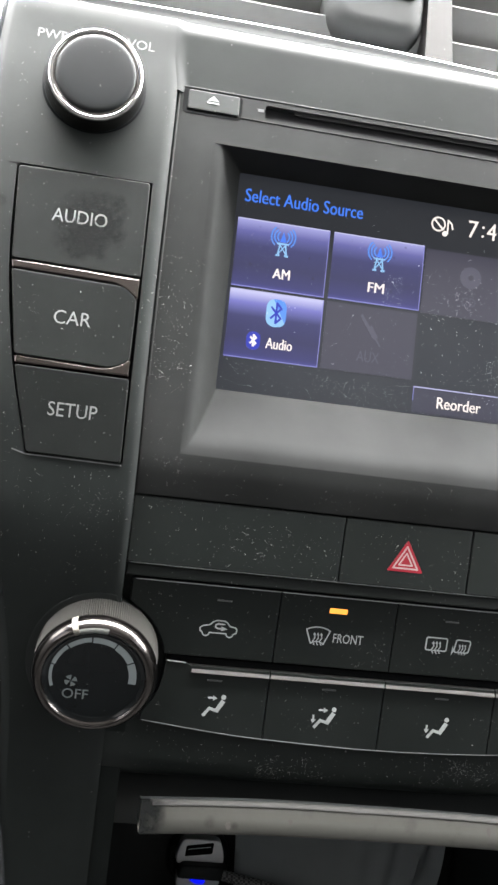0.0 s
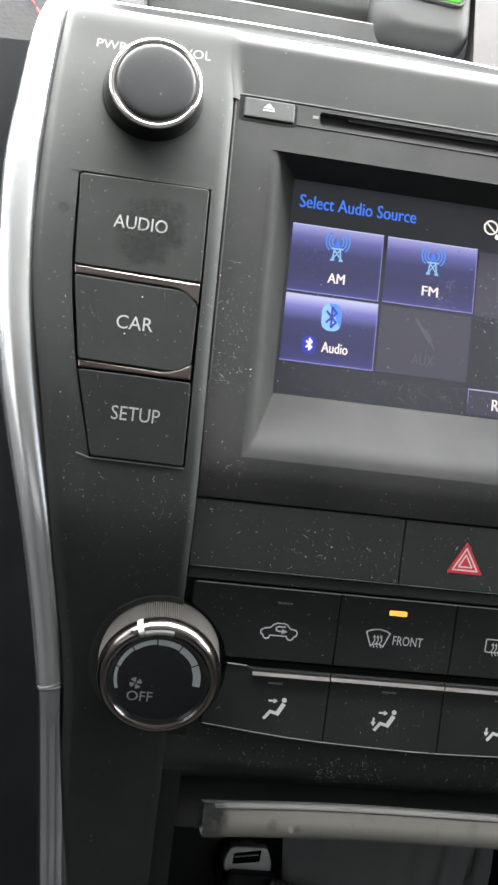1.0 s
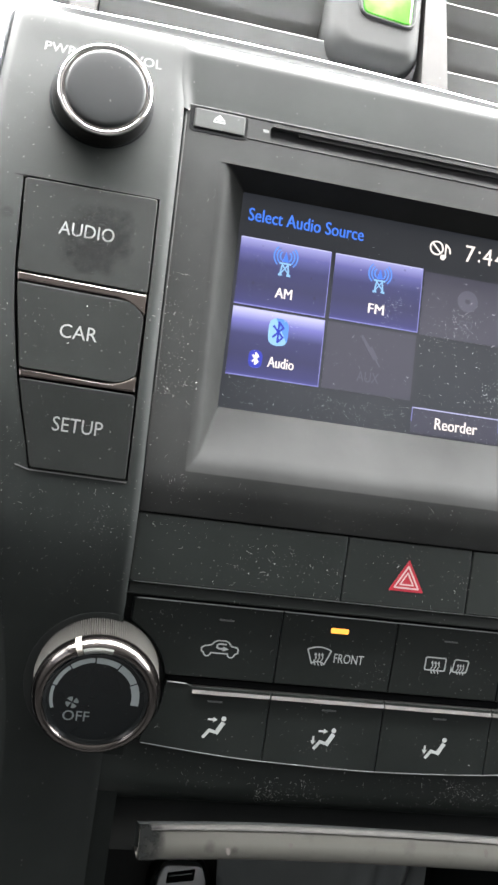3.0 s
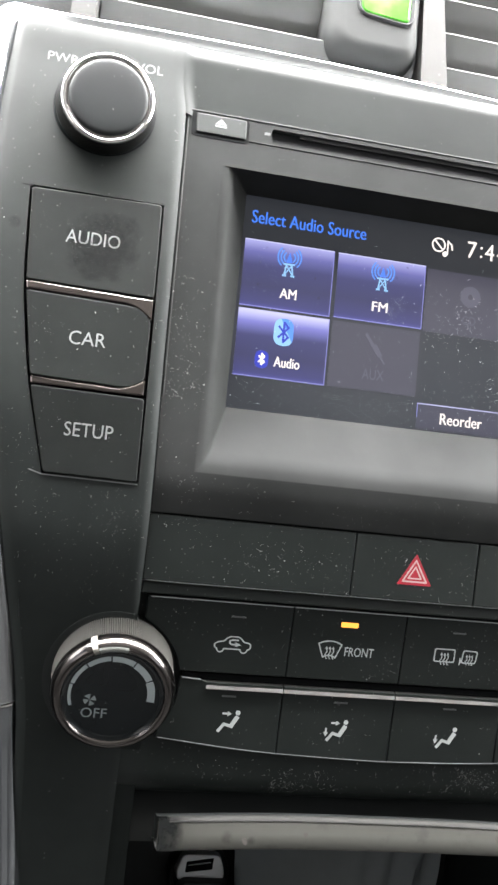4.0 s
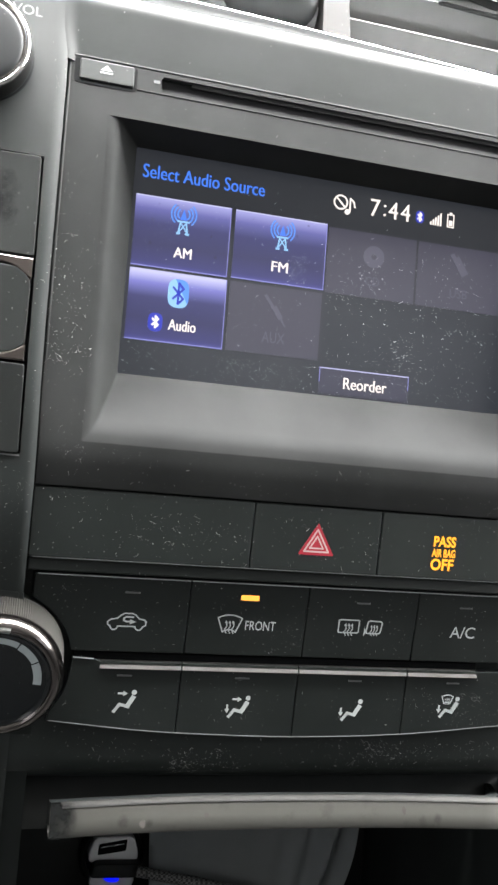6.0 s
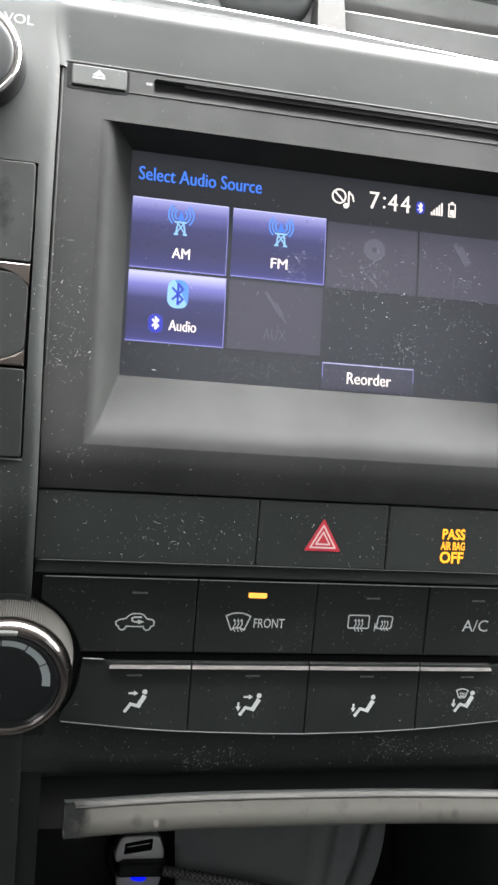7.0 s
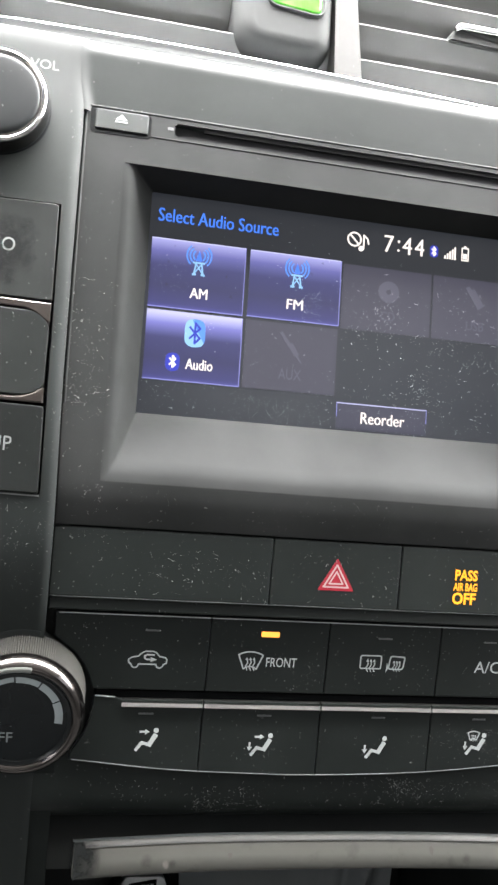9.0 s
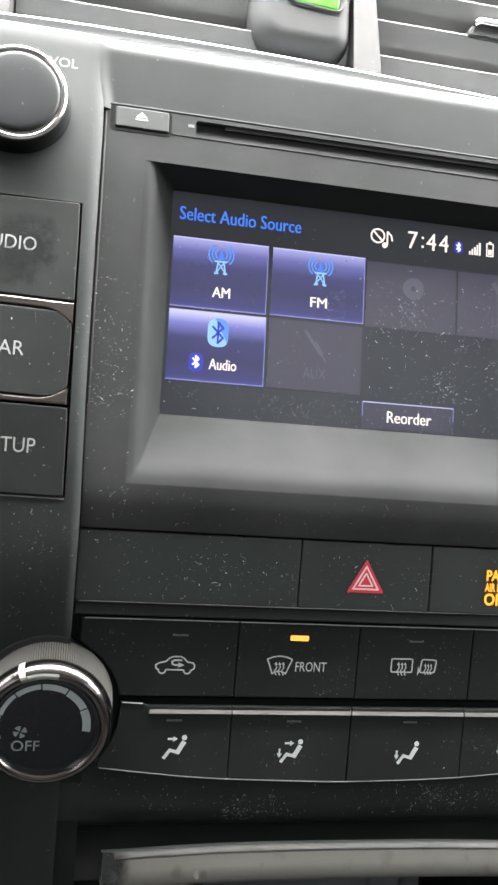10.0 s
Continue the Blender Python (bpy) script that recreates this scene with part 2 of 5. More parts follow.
def plate(poly, depth, proud=0.0, thick=3.0, edge=0.35, bm=None):
    """A moulded key or plate with the outline poly (x, z), its front proud of depth(z) and its edge rounded."""
    bm = bm or bmesh.new()
    f = depth if callable(depth) else (lambda z: depth)
    rings = []
    levels = ((edge, 0.0), (edge * 0.3, edge * 0.3), (0.0, edge), (0.0, thick)) if edge else ((0.0, 0.0), (0.0, thick))
    for d, back in levels:
        ring = inset_of(poly, d) if d else poly
        rings.append([bm.verts.new((x, f(z) - proud + back, z)) for x, z in ring])
    bm.faces.new(rings[0])
    for a, b in zip(rings, rings[1:]):
        for i in range(len(a)):
            j = (i + 1) % len(a)
            bm.faces.new((a[i], a[j], b[j], b[i]))
    return bm


def flat(polys, depth, proud=0.06):
    """Printed shapes lying on the face, as thin plates."""
    bm = bmesh.new()
    for poly in polys:
        plate(poly, depth, proud, proud + 0.03, 0.0, bm)
    return bm


def stroke(points, width, closed=False):
    """A line of that width as a list of small outlines."""
    out = []
    n = len(points)
    for i in range(n if closed else n - 1):
        a, b = Vector(points[i]), Vector(points[(i + 1) % n])
        if (b - a).length < 1e-6:
            continue
        d = (b - a).normalized() * width / 2
        s = Vector((-d.y, d.x))
        a, b = a - d * 0.6, b + d * 0.6
        out.append([tuple(a - s), tuple(b - s), tuple(b + s), tuple(a + s)])
    return out


def arc(cx, cz, r, a0, a1, n=12):
    return [(cx + r * math.cos(radians(a)), cz + r * math.sin(radians(a))) for a in steps(a0, a1, n)]


def disc(cx, cz, r, n=18):
    return arc(cx, cz, r, 0, 360 - 360 / n, n - 1)


def shifted(polys, x, z, k=1.0):
    return [[(x + k * a, z + k * b) for a, b in p] for p in polys]


def writing(text, x0, x1, z0, z1, depth, proud=0.07, bold=0.0):
    """Words fitted between x0 and x1, with their capitals from z0 to z1."""
    cu = bpy.data.curves.new("words", "FONT")
    cu.body, cu.size, cu.offset = text, 1.0, bold
    cu.resolution_u = 3
    ob = bpy.data.objects.new("words", cu)
    scene.collection.objects.link(ob)
    bpy.context.view_layer.update()
    me = bpy.data.meshes.new_from_object(ob.evaluated_get(bpy.context.evaluated_depsgraph_get()))
    bpy.data.objects.remove(ob)
    bpy.data.curves.remove(cu)
    bm = bmesh.new()
    bm.from_mesh(me)
    bpy.data.meshes.remove(me)
    xs = [v.co.x for v in bm.verts]
    cap = 0.69
    f = depth if callable(depth) else (lambda z: depth)
    for v in bm.verts:
        x = x0 + (v.co.x - min(xs)) / (max(xs) - min(xs)) * (x1 - x0)
        z = z0 + v.co.y / cap * (z1 - z0)
        v.co = (x, f(z) - proud, z)
    return bm


def lathe(profile, cx, cz, y0, n=64, lean=(0.0, 0.0), flutes=None):
    """A turned part about an axis out of the face: profile of (radius, depth); lean moves the centre with the depth."""
    bm = bmesh.new()
    rings = []
    for k, (r, y) in enumerate(profile):
        x, z = cx + lean[0] * (y - y0), cz + lean[1] * (y - y0)
        if r <= 0:
            rings.append([bm.verts.new((x, y, z))])
            continue
        ring = []
        for i in range(n):
            a = 2 * math.pi * i / n
            rr = r - (flutes[1] if flutes and k in flutes[0] and i % 2 else 0.0)
            ring.append(bm.verts.new((x + rr * math.cos(a), y, z + rr * math.sin(a))))
        rings.append(ring)
    for a, b in zip(rings, rings[1:]):
        if len(a) == 1 and len(b) == 1:
            continue
        for i in range(n):
            j = (i + 1) % n
            if len(a) == 1:
                bm.faces.new((a[0], b[i], b[j]))
            elif len(b) == 1:
                bm.faces.new((a[i], a[j], b[0]))
            else:
                bm.faces.new((a[i], a[j], b[j], b[i]))
    return bm


def block(x0, x1, y0, y1, z0, z1, edge=0.6):
    """A solid bar with softened edges."""
    bm = bmesh.new()
    bmesh.ops.create_cube(bm, size=1.0)
    for v in bm.verts:
        v.co = (x0 + (v.co.x + 0.5) * (x1 - x0), y0 + (v.co.y + 0.5) * (y1 - y0), z0 + (v.co.z + 0.5) * (z1 - z0))
    if edge:
        bmesh.ops.bevel(bm, geom=bm.edges[:], offset=edge, segments=2, affect="EDGES")
    return bm


def smooth_path(points, n):
    """Points (any number of values) made denser by a smooth curve through them."""
    out = []
    for i in range(len(points) - 1):
        p0, p1, p2, p3 = (np.array(points[max(i - 1, 0)]), np.array(points[i]), np.array(points[i + 1]), np.array(points[min(i + 2, len(points) - 1)]))
        for k in range(n):
            t = k / n
            out.append(tuple(0.5 * (2 * p1 + (p2 - p0) * t + (2 * p0 - 5 * p1 + 4 * p2 - p3) * t * t + (3 * p1 - p0 - 3 * p2 + p3) * t ** 3)))
    out.append(tuple(points[-1]))
    return out


# ---- the radio: side panel, fascia, display, keys and knob ----
radio = thing("car_radio", (66, 0, -20), "dark grey car radio with lit touch screen and dusty buttons", "car radio")

# side panel with a well for three keys
zs = [-330, -305, -280, -258, -236] + steps(-215, -89, 20) + steps(-88.5, 1.7, 24) + steps(4, 60, 16) + [60.8, 61.5, 62.2, 62.8, 63.4, 64.4, 65.5]
well_lo, well_hi = 26, 50
key_left = curve_of((-88, -58.2), (-60, -65.4), (-30, -70.2), (0, -71.9), (4, -72))
key_right = lambda z: -29.6 - 0.012 * (z + 88)
ridge_x = curve_of((-330, -24.6), (-125, -24.2), (-95, -24.2), (-54, -25.0), (4, -25.4), (34, -25.6), (39, -26.0), (43, -26.8), (48, -27.6), (66, -28.4))


roll_width = curve_of((-330, 2.6), (-95, 2.6), (-54, 2.9), (4, 3.4), (36, 3.2), (48, 2.6), (66, 2.6))


def column_across(z):
    l, a, b, r = column_left(z), key_left(max(min(z, 4), -88)) - 0.35, key_right(z) + 0.75, ridge_x(z)
    a = max(a, l + 5.0)
    b = max(b, a + 4.0)
    return [l, l + 0.5, l + 1.0, l + 1.6, l + 2.3, l + 3.2, l + (a - l) * 0.6, a] + steps(a, b, 4)[1:] + [r - roll_width(z) * k for k in (1, 0.75, 0.5, 0.3, 0.14, 0)]


def ridge_roll(z):
    """How far the panel's inner edge rolls back, dying out towards the top."""
    s = min(1.0, max(0.0, (58 - z) / 24))
    return 1.15 * s * s * (3 - 2 * s)


def column_depth(x, z):
    l, r = column_left(z), ridge_x(z)
    y = column_y(z)
    y += 2.4 * max(0.0, 1 - (x - l) / 5.0) ** 2.4
    y += (ridge_roll(z) if z > -124 else 0.2) * max(0.0, 1 - (r - x) / roll_width(z)) ** 2
    return y


bm = sheet(zs, column_across, column_depth, 6.0, skip=lambda i, j: well_lo <= i < well_hi and 7 <= j < 11)
part("side_panel", bm, PANEL, radio, "satin grey side panel with worn patches")
bm = sheet(steps(-90, 4, 8), lambda z: [key_left(max(min(z, 4), -88)) - 2.0, -27.0], lambda x, z: column_y(z) + 3.2, 1.0)
part("key_well", bm, HOLLOW, radio)


def side_key(name, poly, radius, word, wx0, wx1, wz):
    lo, hi = min(p[1] for p in poly), max(p[1] for p in poly)
    plane = lambda z: column_y(lo) + (column_y(hi) - column_y(lo)) * (z - lo) / (hi - lo)
    key = part(name, plate(rounded(poly, radius), plane, 0.6, 4.0, 0.32), BUTTON, radio)
    part("lettering", writing(word, wx0, wx1, wz, wz + 4.3, plane, 0.66, 0.0), PRINT_KEY, key, "white printed word")
    return key


side_key("audio_button", [(-69.8, -29.2), (-30.2, -30.0), (-30.6, 1.35), (-71.6, 0.8)], 1.1, "AUDIO", -59.5, -42.5, -15.6)
side_key("car_button", [(-65.2, -58.9), (-35.0, -59.6), (-30.5, -56.6), (-30.4, -37.4), (-34.2, -33.5), (-69.4, -32.6)], [1.1, 2.5, 1.6, 1.6, 2.5, 1.1], "CAR", -54.9, -43.6, -47.9)
side_key("setup_button", [(-58.2, -88.1), (-29.5, -88.5), (-29.9, -62.4), (-64.7, -62.0)], 1.1, "SETUP", -53.2, -38.3, -76.3)
part("chrome_strip", plate(rounded([(-69.4, -32.2), (-36.2, -32.9), (-30.3, -37.2), (-30.2, -30.6), (-69.8, -29.7)], [0.3, 4, 0.2, 0.3, 0.3], 6), column_y, 0.7, 3.0, 0.5), SMOKED_CHROME, radio, "smoked chrome strip between two keys")
part("chrome_strip", plate(rounded([(-64.8, -61.5), (-30.2, -61.6), (-30.3, -56.6), (-36.5, -60.1), (-65.1, -59.3)], [0.3, 0.3, 0.2, 4, 0.3], 6), column_y, 0.7, 3.0, 0.5), SMOKED_CHROME, radio, "smoked chrome strip between two keys")
part("lettering", writing("PWR", -72.4, -62.3, 46.8, 50.0, column_y, 0.06, 0.0), PRINT_FAINT, radio, "white printed word")
part("lettering", writing("VOL", -43.8, -34.6, 48.4, 51.7, column_y, 0.06, 0.0), PRINT_FAINT, radio, "white printed word")

# the panel edge's highlight, painted as a pale line below the lowest key
part("key_lip_highlight", flat(stroke([(-62.4, -87.6), (-58.4, -88.75), (-29.2, -89.1)], 0.4), column_y, 0.12), plain("painted_edge_highlight", (0.10, 0.105, 0.103), 0.5), radio, "painted highlight on the panel edge under the lowest key")
# a flat dark mark painted for a shaded groove
part("groove_shade", flat([[(-75.4, 1.5), (-71.4, 0.9), (-71.4, 1.75)]], column_y, 0.04), HOLLOW, radio)

# volume knob
LEAN = (-0.09, 0.05)
VX, VZ, VY = -51.1, 31.0, -23.0
knob = part("volume_knob", lathe([(0, -4), (15.6, -4), (16.5, -6.5), (16.7, -9.5), (16.5, -12.5), (16.0, -14.6)], VX, VZ, VY, 72, LEAN), GLOSS, radio, "black power and volume knob", sharp=48)
part("smoked_collar", lathe([(15.85, -14.3), (15.9, -15.4), (15.6, -17.2), (15.3, -19.0), (14.95, -20.4), (14.5, -21.5)], VX, VZ, VY, 80, LEAN), RIM, knob, "dark smoked chrome collar", sharp=48)
part("chrome_ring", lathe([(14.7, -20.8), (14.85, -21.4), (14.5, -22.1), (14.0, -22.5), (13.4, -22.4), (13.0, -21.9), (12.75, -21.6), (12.5, -22.0)], VX, VZ, VY, 80, LEAN), RING, knob, "polished chrome ring", sharp=48)
part("cap", lathe([(12.6, -21.0), (12.5, -22.3), (12.25, -22.75), (11.7, -23.05), (10.8, -23.2), (7, -23.3), (0, -23.35)], VX, VZ, VY, 72, LEAN), CAP, knob, "smooth dark cap", sharp=48)

# fascia: flat surround with the hood round the display
HX0, HX1, HZ0, HZ1 = -8.6, 142.0, -79.2, 20.4
SX0, SX1, SZ0, SZ1 = -0.9, 136.6, -59.0, 15.8
SLOT = (4.3, 129.2, 32.0, 37.0)


def fascia_across(z):
    cut = min(3.0, max(0.0, z - 36.3))
    left = ridge_x(min(z, 36.3)) + 0.5 + 3.0 - math.sqrt(9.0 - cut * cut)
    return [left, HX0 - 3.0, SLOT[0], 30, 66, 102, SLOT[1], HX1 + 1.2, 157.5]


fz = [-96.8] + steps(-90, HZ0 - 4, 2) + steps(HZ0 - 4, HZ1, 8)[1:] + [26, SLOT[2], SLOT[3], 37.8, 38.4, 38.8, 39.1, 39.25, 39.3]
bm = sheet(fz, fascia_across, lambda x, z: face_y(z), 5.0,
           skip=lambda i, j: (HZ0 - 4.01 <= fz[i] < HZ1 - 0.01 and 1 <= j < 7) or (fz[i] == SLOT[2] and 2 <= j < 6))
fascia = part("fascia", bm, FASCIA, radio, "charcoal surround with dust and light scratches")

loops = [(rounded(box(HX0 - 3.0, HX1 + 1.2, HZ0 - 4, HZ1), 0.3, 5), None, 0.0),
         (rounded(box(HX0 - 1.2, HX1 + 0.3, HZ0 - 1.6, HZ1 - 0.05), 0.8, 5), None, 0.22),
         (rounded(box(HX0 + 0.2, HX1 - 0.5, HZ0 + 0.8, HZ1 - 0.15), 1.2, 5), None, 1.0),
         (rounded(box(HX0 + 1.5, HX1 - 1.5, HZ0 + 3.4, HZ1 - 0.6), 1.2, 5), None, 2.8),
         (rounded(box(SX0 - 0.3, SX1 + 0.3, SZ0 - 0.5, SZ1 + 0.25), 0.7, 5), 0.2, 0.0),
         (rounded(box(SX0, SX1, SZ0, SZ1), 0.5, 5), 0.9, 0.0)]
bm = bmesh.new()
rings = [[bm.verts.new((x, face_y(z) + more if y is None else y, z)) for x, z in poly] for poly, y, more in loops]
for a, b in zip(rings, rings[1:]):
    for i in range(len(a)):
        j = (i + 1) % len(a)
        bm.faces.new((a[i], a[j], b[j], b[i]))
part("hood", bm, FASCIA, radio, "sloping hood round the display", sharp=32)

part("seam_backing", sheet(steps(-98, 36.4, 6), lambda z: [-30, -24, -20], lambda x, z: face_y(z) + 1.1, 1.0), FASCIA, radio)

# disc slot and eject key
bm = plate(box(SLOT[0] - 1, SLOT[1] + 1, SLOT[2] - 1, SLOT[3] + 1), face_y, -1.9, 1.0, 0.0)
slot = part("disc_slot", bm, plain("slot_felt", (0.013, 0.0135, 0.0145), 0.85, 0.15), radio, "dark narrow disc slot")
part("slot_lip", plate(rounded(box(SLOT[0] + 10, SLOT[1], SLOT[2] + 3.5, SLOT[3] - 0.1), 0.3), face_y, -0.75, 1.4, 0.1), FASCIA, slot)
for corner in ([(SLOT[0] - 0.2, SLOT[2] - 0.2)] + arc(SLOT[0] + 1.3, SLOT[2] + 1.3, 1.35, 270, 180, 6), [(SLOT[0] - 0.2, SLOT[3] + 0.2)] + arc(SLOT[0] + 1.3, SLOT[3] - 1.3, 1.35, 180, 90, 6), [(SLOT[1] + 0.2, SLOT[2] - 0.2)] + arc(SLOT[1] - 1.3, SLOT[2] + 1.3, 1.35, 0, -90, 6), [(SLOT[1] + 0.2, SLOT[3] + 0.2)] + arc(SLOT[1] - 1.3, SLOT[3] - 1.3, 1.35, 90, 0, 6)):
    part("slot_corner", flat([corner], face_y, 0.03), FASCIA, slot)
part("slot_ridge", plate(rounded(box(-3.6, 131, 30.5, 31.2), 0.3), face_y, 0.2, 1.5, 0.3), FASCIA, radio)
bead = [(fascia_across(z)[0] + 0.35, z) for z in steps(-60, 36.0, 30) + steps(36.4, 38.9, 8)] + [(x, 38.95) for x in steps(-18, 157, 12)]
bm = bmesh.new()
rings = []
for i, (x, z) in enumerate(bead):
    d = (Vector(bead[min(i + 1, len(bead) - 1)]) - Vector(bead[max(i - 1, 0)])).normalized()
    rings.append([bm.verts.new((x - d.y * 0.42 * math.cos(radians(a)), face_y(z) - 0.2 * math.sin(radians(a)), z + d.x * 0.42 * math.cos(radians(a)))) for a in steps(-20, 200, 8)])
for a, b in zip(rings, rings[1:]):
    for i in range(8):
        bm.faces.new((a[i], a[i + 1], b[i + 1], b[i]))
part("edge_bead", bm, PANEL, fascia, "thin rounded bead along the surround's edge", sharp=60)
part("slot_mark", flat([box(1.8, 3.8, 34.3, 35.3)], face_y, 0.1), PRINT_OFF, radio)
# raised dark plate, painted as the shaded gap round the eject key
part("eject_gap_shade", plate(rounded(box(-23.3, -3.6, 29.6, 38.5), 1.6), face_y, 0.12, 1.0, 0.0), HOLLOW, radio)
eject = part("eject_button", plate(rounded(box(-21.8, -4.5, 30.9, 38.2), 0.9), face_y, 0.6, 3.0, 0.5), PANEL, radio, "small grey eject key")
part("eject_symbol", flat([[(-15.4, 34.9), (-11.4, 34.9), (-13.4, 36.9)], box(-15.4, -11.4, 33.9, 34.5)], face_y, 0.69), PRINT_KEY, eject)

# display and what it shows
display = part("display", plate(rounded(box(SX0 - 1, SX1 + 1, SZ0 - 1, SZ1 + 1), 0.5), 0.55, 0.0, 2.0, 0.0), SCREEN, radio, "lit touch screen with finger marks and dust")
LIT_WHITE = lit("screen_white", rgb(255, 244, 236), 1.15)
LIT_BLUE = lit("screen_blue", rgb(62, 128, 250), 1.0)
LIT_SKY = lit("screen_sky_blue", rgb(84, 150, 246), 1.0)
LIT_PALE = lit("screen_pale_blue", rgb(150, 205, 250), 1.0)
LIT_DEEP = lit("screen_deep_blue", rgb(4, 38, 190), 1.0)
LIT_EDGE = lit("screen_edge", rgb(196, 196, 238), 1.0)
LIT_LOW = lit("screen_low_edge", rgb(140, 140, 215), 1.0)
LIT_GREY = lit("screen_grey_tile", rgb(70, 69, 88), 0.66)
LIT_FAINT = lit("screen_faint", rgb(100, 99, 116), 0.72)
TILE = lit_tile("screen_tile", rgb(172, 172, 230), rgb(102, 102, 168))
TILE_BRIGHT = lit_tile("screen_tile_bright", rgb(215, 215, 252), rgb(124, 124, 202))


def shows(name, polys, material, proud=0.12, label=""):
    return part(name, flat(polys, 0.55, proud), material, display, label)


def says(text, x0, x1, z0, z1, material, bold=0.0):
    b = writing(text, x0, x1 - 0.16, z0, z1, 0.55, 0.16, bold)
    if material is not LIT_FAINT:
        twin = bmesh.ops.duplicate(b, geom=b.verts[:] + b.edges[:] + b.faces[:])["geom"]
        for v in twin:
            if isinstance(v, bmesh.types.BMVert):
                v.co += Vector((0.17, -0.02, 0.0))
    part("lettering", b, material, display)


def screen_tile(x0, x1, z0, z1, material):
    shows("tile", [box(x0, x1, z0, z1)], material, 0.06, "lavender to navy tile")
    shows("tile_edge", [box(x0, x1, z1 - 0.4, z1)], LIT_EDGE, 0.09)
    shows("tile_edge", [box(x0, x1, z0, z0 + 0.35), box(x1 - 0.28, x1, z0, z1)], LIT_LOW, 0.09)


screen_tile(0.1, 32.5, -23.1, 0.6, TILE)
screen_tile(34.0, 66.8, -22.9, 0.5, TILE)
screen_tile(0.1, 32.8, -47.6, -24.0, TILE_BRIGHT)
for x0, x1, z0, z1 in ((33.9, 66.6, -47.5, -24.0), (67.5, 100.6, -23.4, -0.3), (101.4, 135.8, -23.4, -0.3)):
    shows("unlit_tile", [box(x0, x1, z0, z1)], LIT_GREY, 0.06, "greyed-out tile")
says("Select Audio Source", 1.6, 43.4, 6.4, 10.9, LIT_BLUE)
says("AM", 13.9, 20.0, -18.9, -15.4, LIT_WHITE)
says("FM", 47.7, 53.6, -18.8, -15.3, LIT_WHITE)
says("Audio", 14.1, 23.4, -43.2, -39.6, LIT_WHITE)
says("AUX", 46.2, 54.4, -43.4, -39.7, LIT_FAINT, 0.0)
says("CD", 82.0, 87.4, -19.0, -15.8, LIT_FAINT, 0.0)
says("USB", 114.5, 121.5, -19.0, -15.8, LIT_FAINT, 0.0)
says("Reorder", 76.5, 92.7, -56.3, -52.3, LIT_WHITE)
shows("key", [box(67.6, 100.9, -58.6, -49.5)], lit("screen_navy", rgb(46, 47, 70), 0.8), 0.06)
shows("key_edge", [box(67.6, 100.9, -49.85, -49.45)], LIT_EDGE)
shows("key_edge", [box(67.6, 67.85, -54.5, -49.5)], LIT_LOW)
shows("key_edge", [box(100.65, 100.9, -54.5, -49.5)], LIT_LOW)
for digit, x0, x1 in (("7", 82.1, 86.0), ("4", 89.0, 92.9), ("4", 93.7, 97.6)):
    says(digit, x0, x1 - 0.3, 5.9, 12.1, LIT_WHITE, -0.004)
shows("clock_colon", [disc(87.6, 7.0, 0.45, 10), disc(87.6, 10.2, 0.45, 10)], LIT_WHITE, 0.16)


def mast_icon(x, z):
    """A transmitter mast on a latticed foot, with waves to both sides."""
    waves = []
    for r in (2.0, 3.1, 4.2):
        for turn in (0, 180):
            waves += stroke(arc(0, 0, r, turn - 46, turn + 46, 10), 0.5)
    foot = stroke([(-1.9, -2.5), (1.9, -2.5)], 0.6)
    for k in (-1, 1):
        foot += stroke([(k * 0.95, -2.7), (k * 1.55, -6.4)], 0.5) + stroke([(k * 0.9, -3.0), (-k * 1.3, -6.0)], 0.4) + stroke([(k * 1.0, -6.5), (k * 2.0, -6.6)], 0.7)
    shows("wave_symbol", shifted(waves, x, z), LIT_SKY, 0.14)
    shows("mast_symbol", shifted([[(-1.15, -1.9), (1.15, -1.9), (0, 1.8)]], x, z), LIT_BLUE, 0.14)
    shows("mast_foot", shifted(foot, x, z), LIT_PALE, 0.14)


mast_icon(16.4, -4.1)
mast_icon(50.9, -4.2)
RUNE = [(-1.5, -1.6), (1.4, 1.4), (0, 2.9), (0, -2.9), (1.4, -1.4), (-1.5, 1.6)]
badge = rounded(box(13.2, 20.2, -35.6, -26.0), 3.3, 6)
shows("wireless_badge", [badge], LIT_PALE, 0.10)
shows("badge_shade", [[p for p in badge if p[0] - 16.7 > -(p[1] + 30.8) * 0.55 + 1.2]], LIT_SKY, 0.12)
shows("wireless_symbol", shifted(stroke(RUNE, 0.6), 16.7, -30.8, 1.2), LIT_DEEP, 0.16)
shows("wireless_badge", [rounded(box(7.4, 12.2, -44.3, -38.1), 2.3, 6)], LIT_DEEP, 0.10)
shows("wireless_symbol", shifted(stroke(RUNE, 0.9), 9.8, -41.1, 0.66), LIT_WHITE, 0.16)
shows("wireless_badge", [rounded(box(99.6, 102.7, 6.2, 10.6), 1.5, 5)], LIT_DEEP, 0.10)
shows("wireless_symbol", shifted(stroke(RUNE, 0.8), 101.1, 8.4, 0.55), LIT_WHITE, 0.16)
shows("signal_symbol", [box(105.2 + 0.95 * i, 105.8 + 0.95 * i, 6.3, 7.5 + 0.85 * i) for i in range(5)], LIT_WHITE)
shows("battery_symbol", stroke([(112.0, 6.5), (114.4, 6.5), (114.4, 11.0), (112.0, 11.0)], 0.4, True) + [box(112.7, 113.7, 11.1, 11.8), box(112.5, 113.9, 7.0, 8.9)], LIT_WHITE)
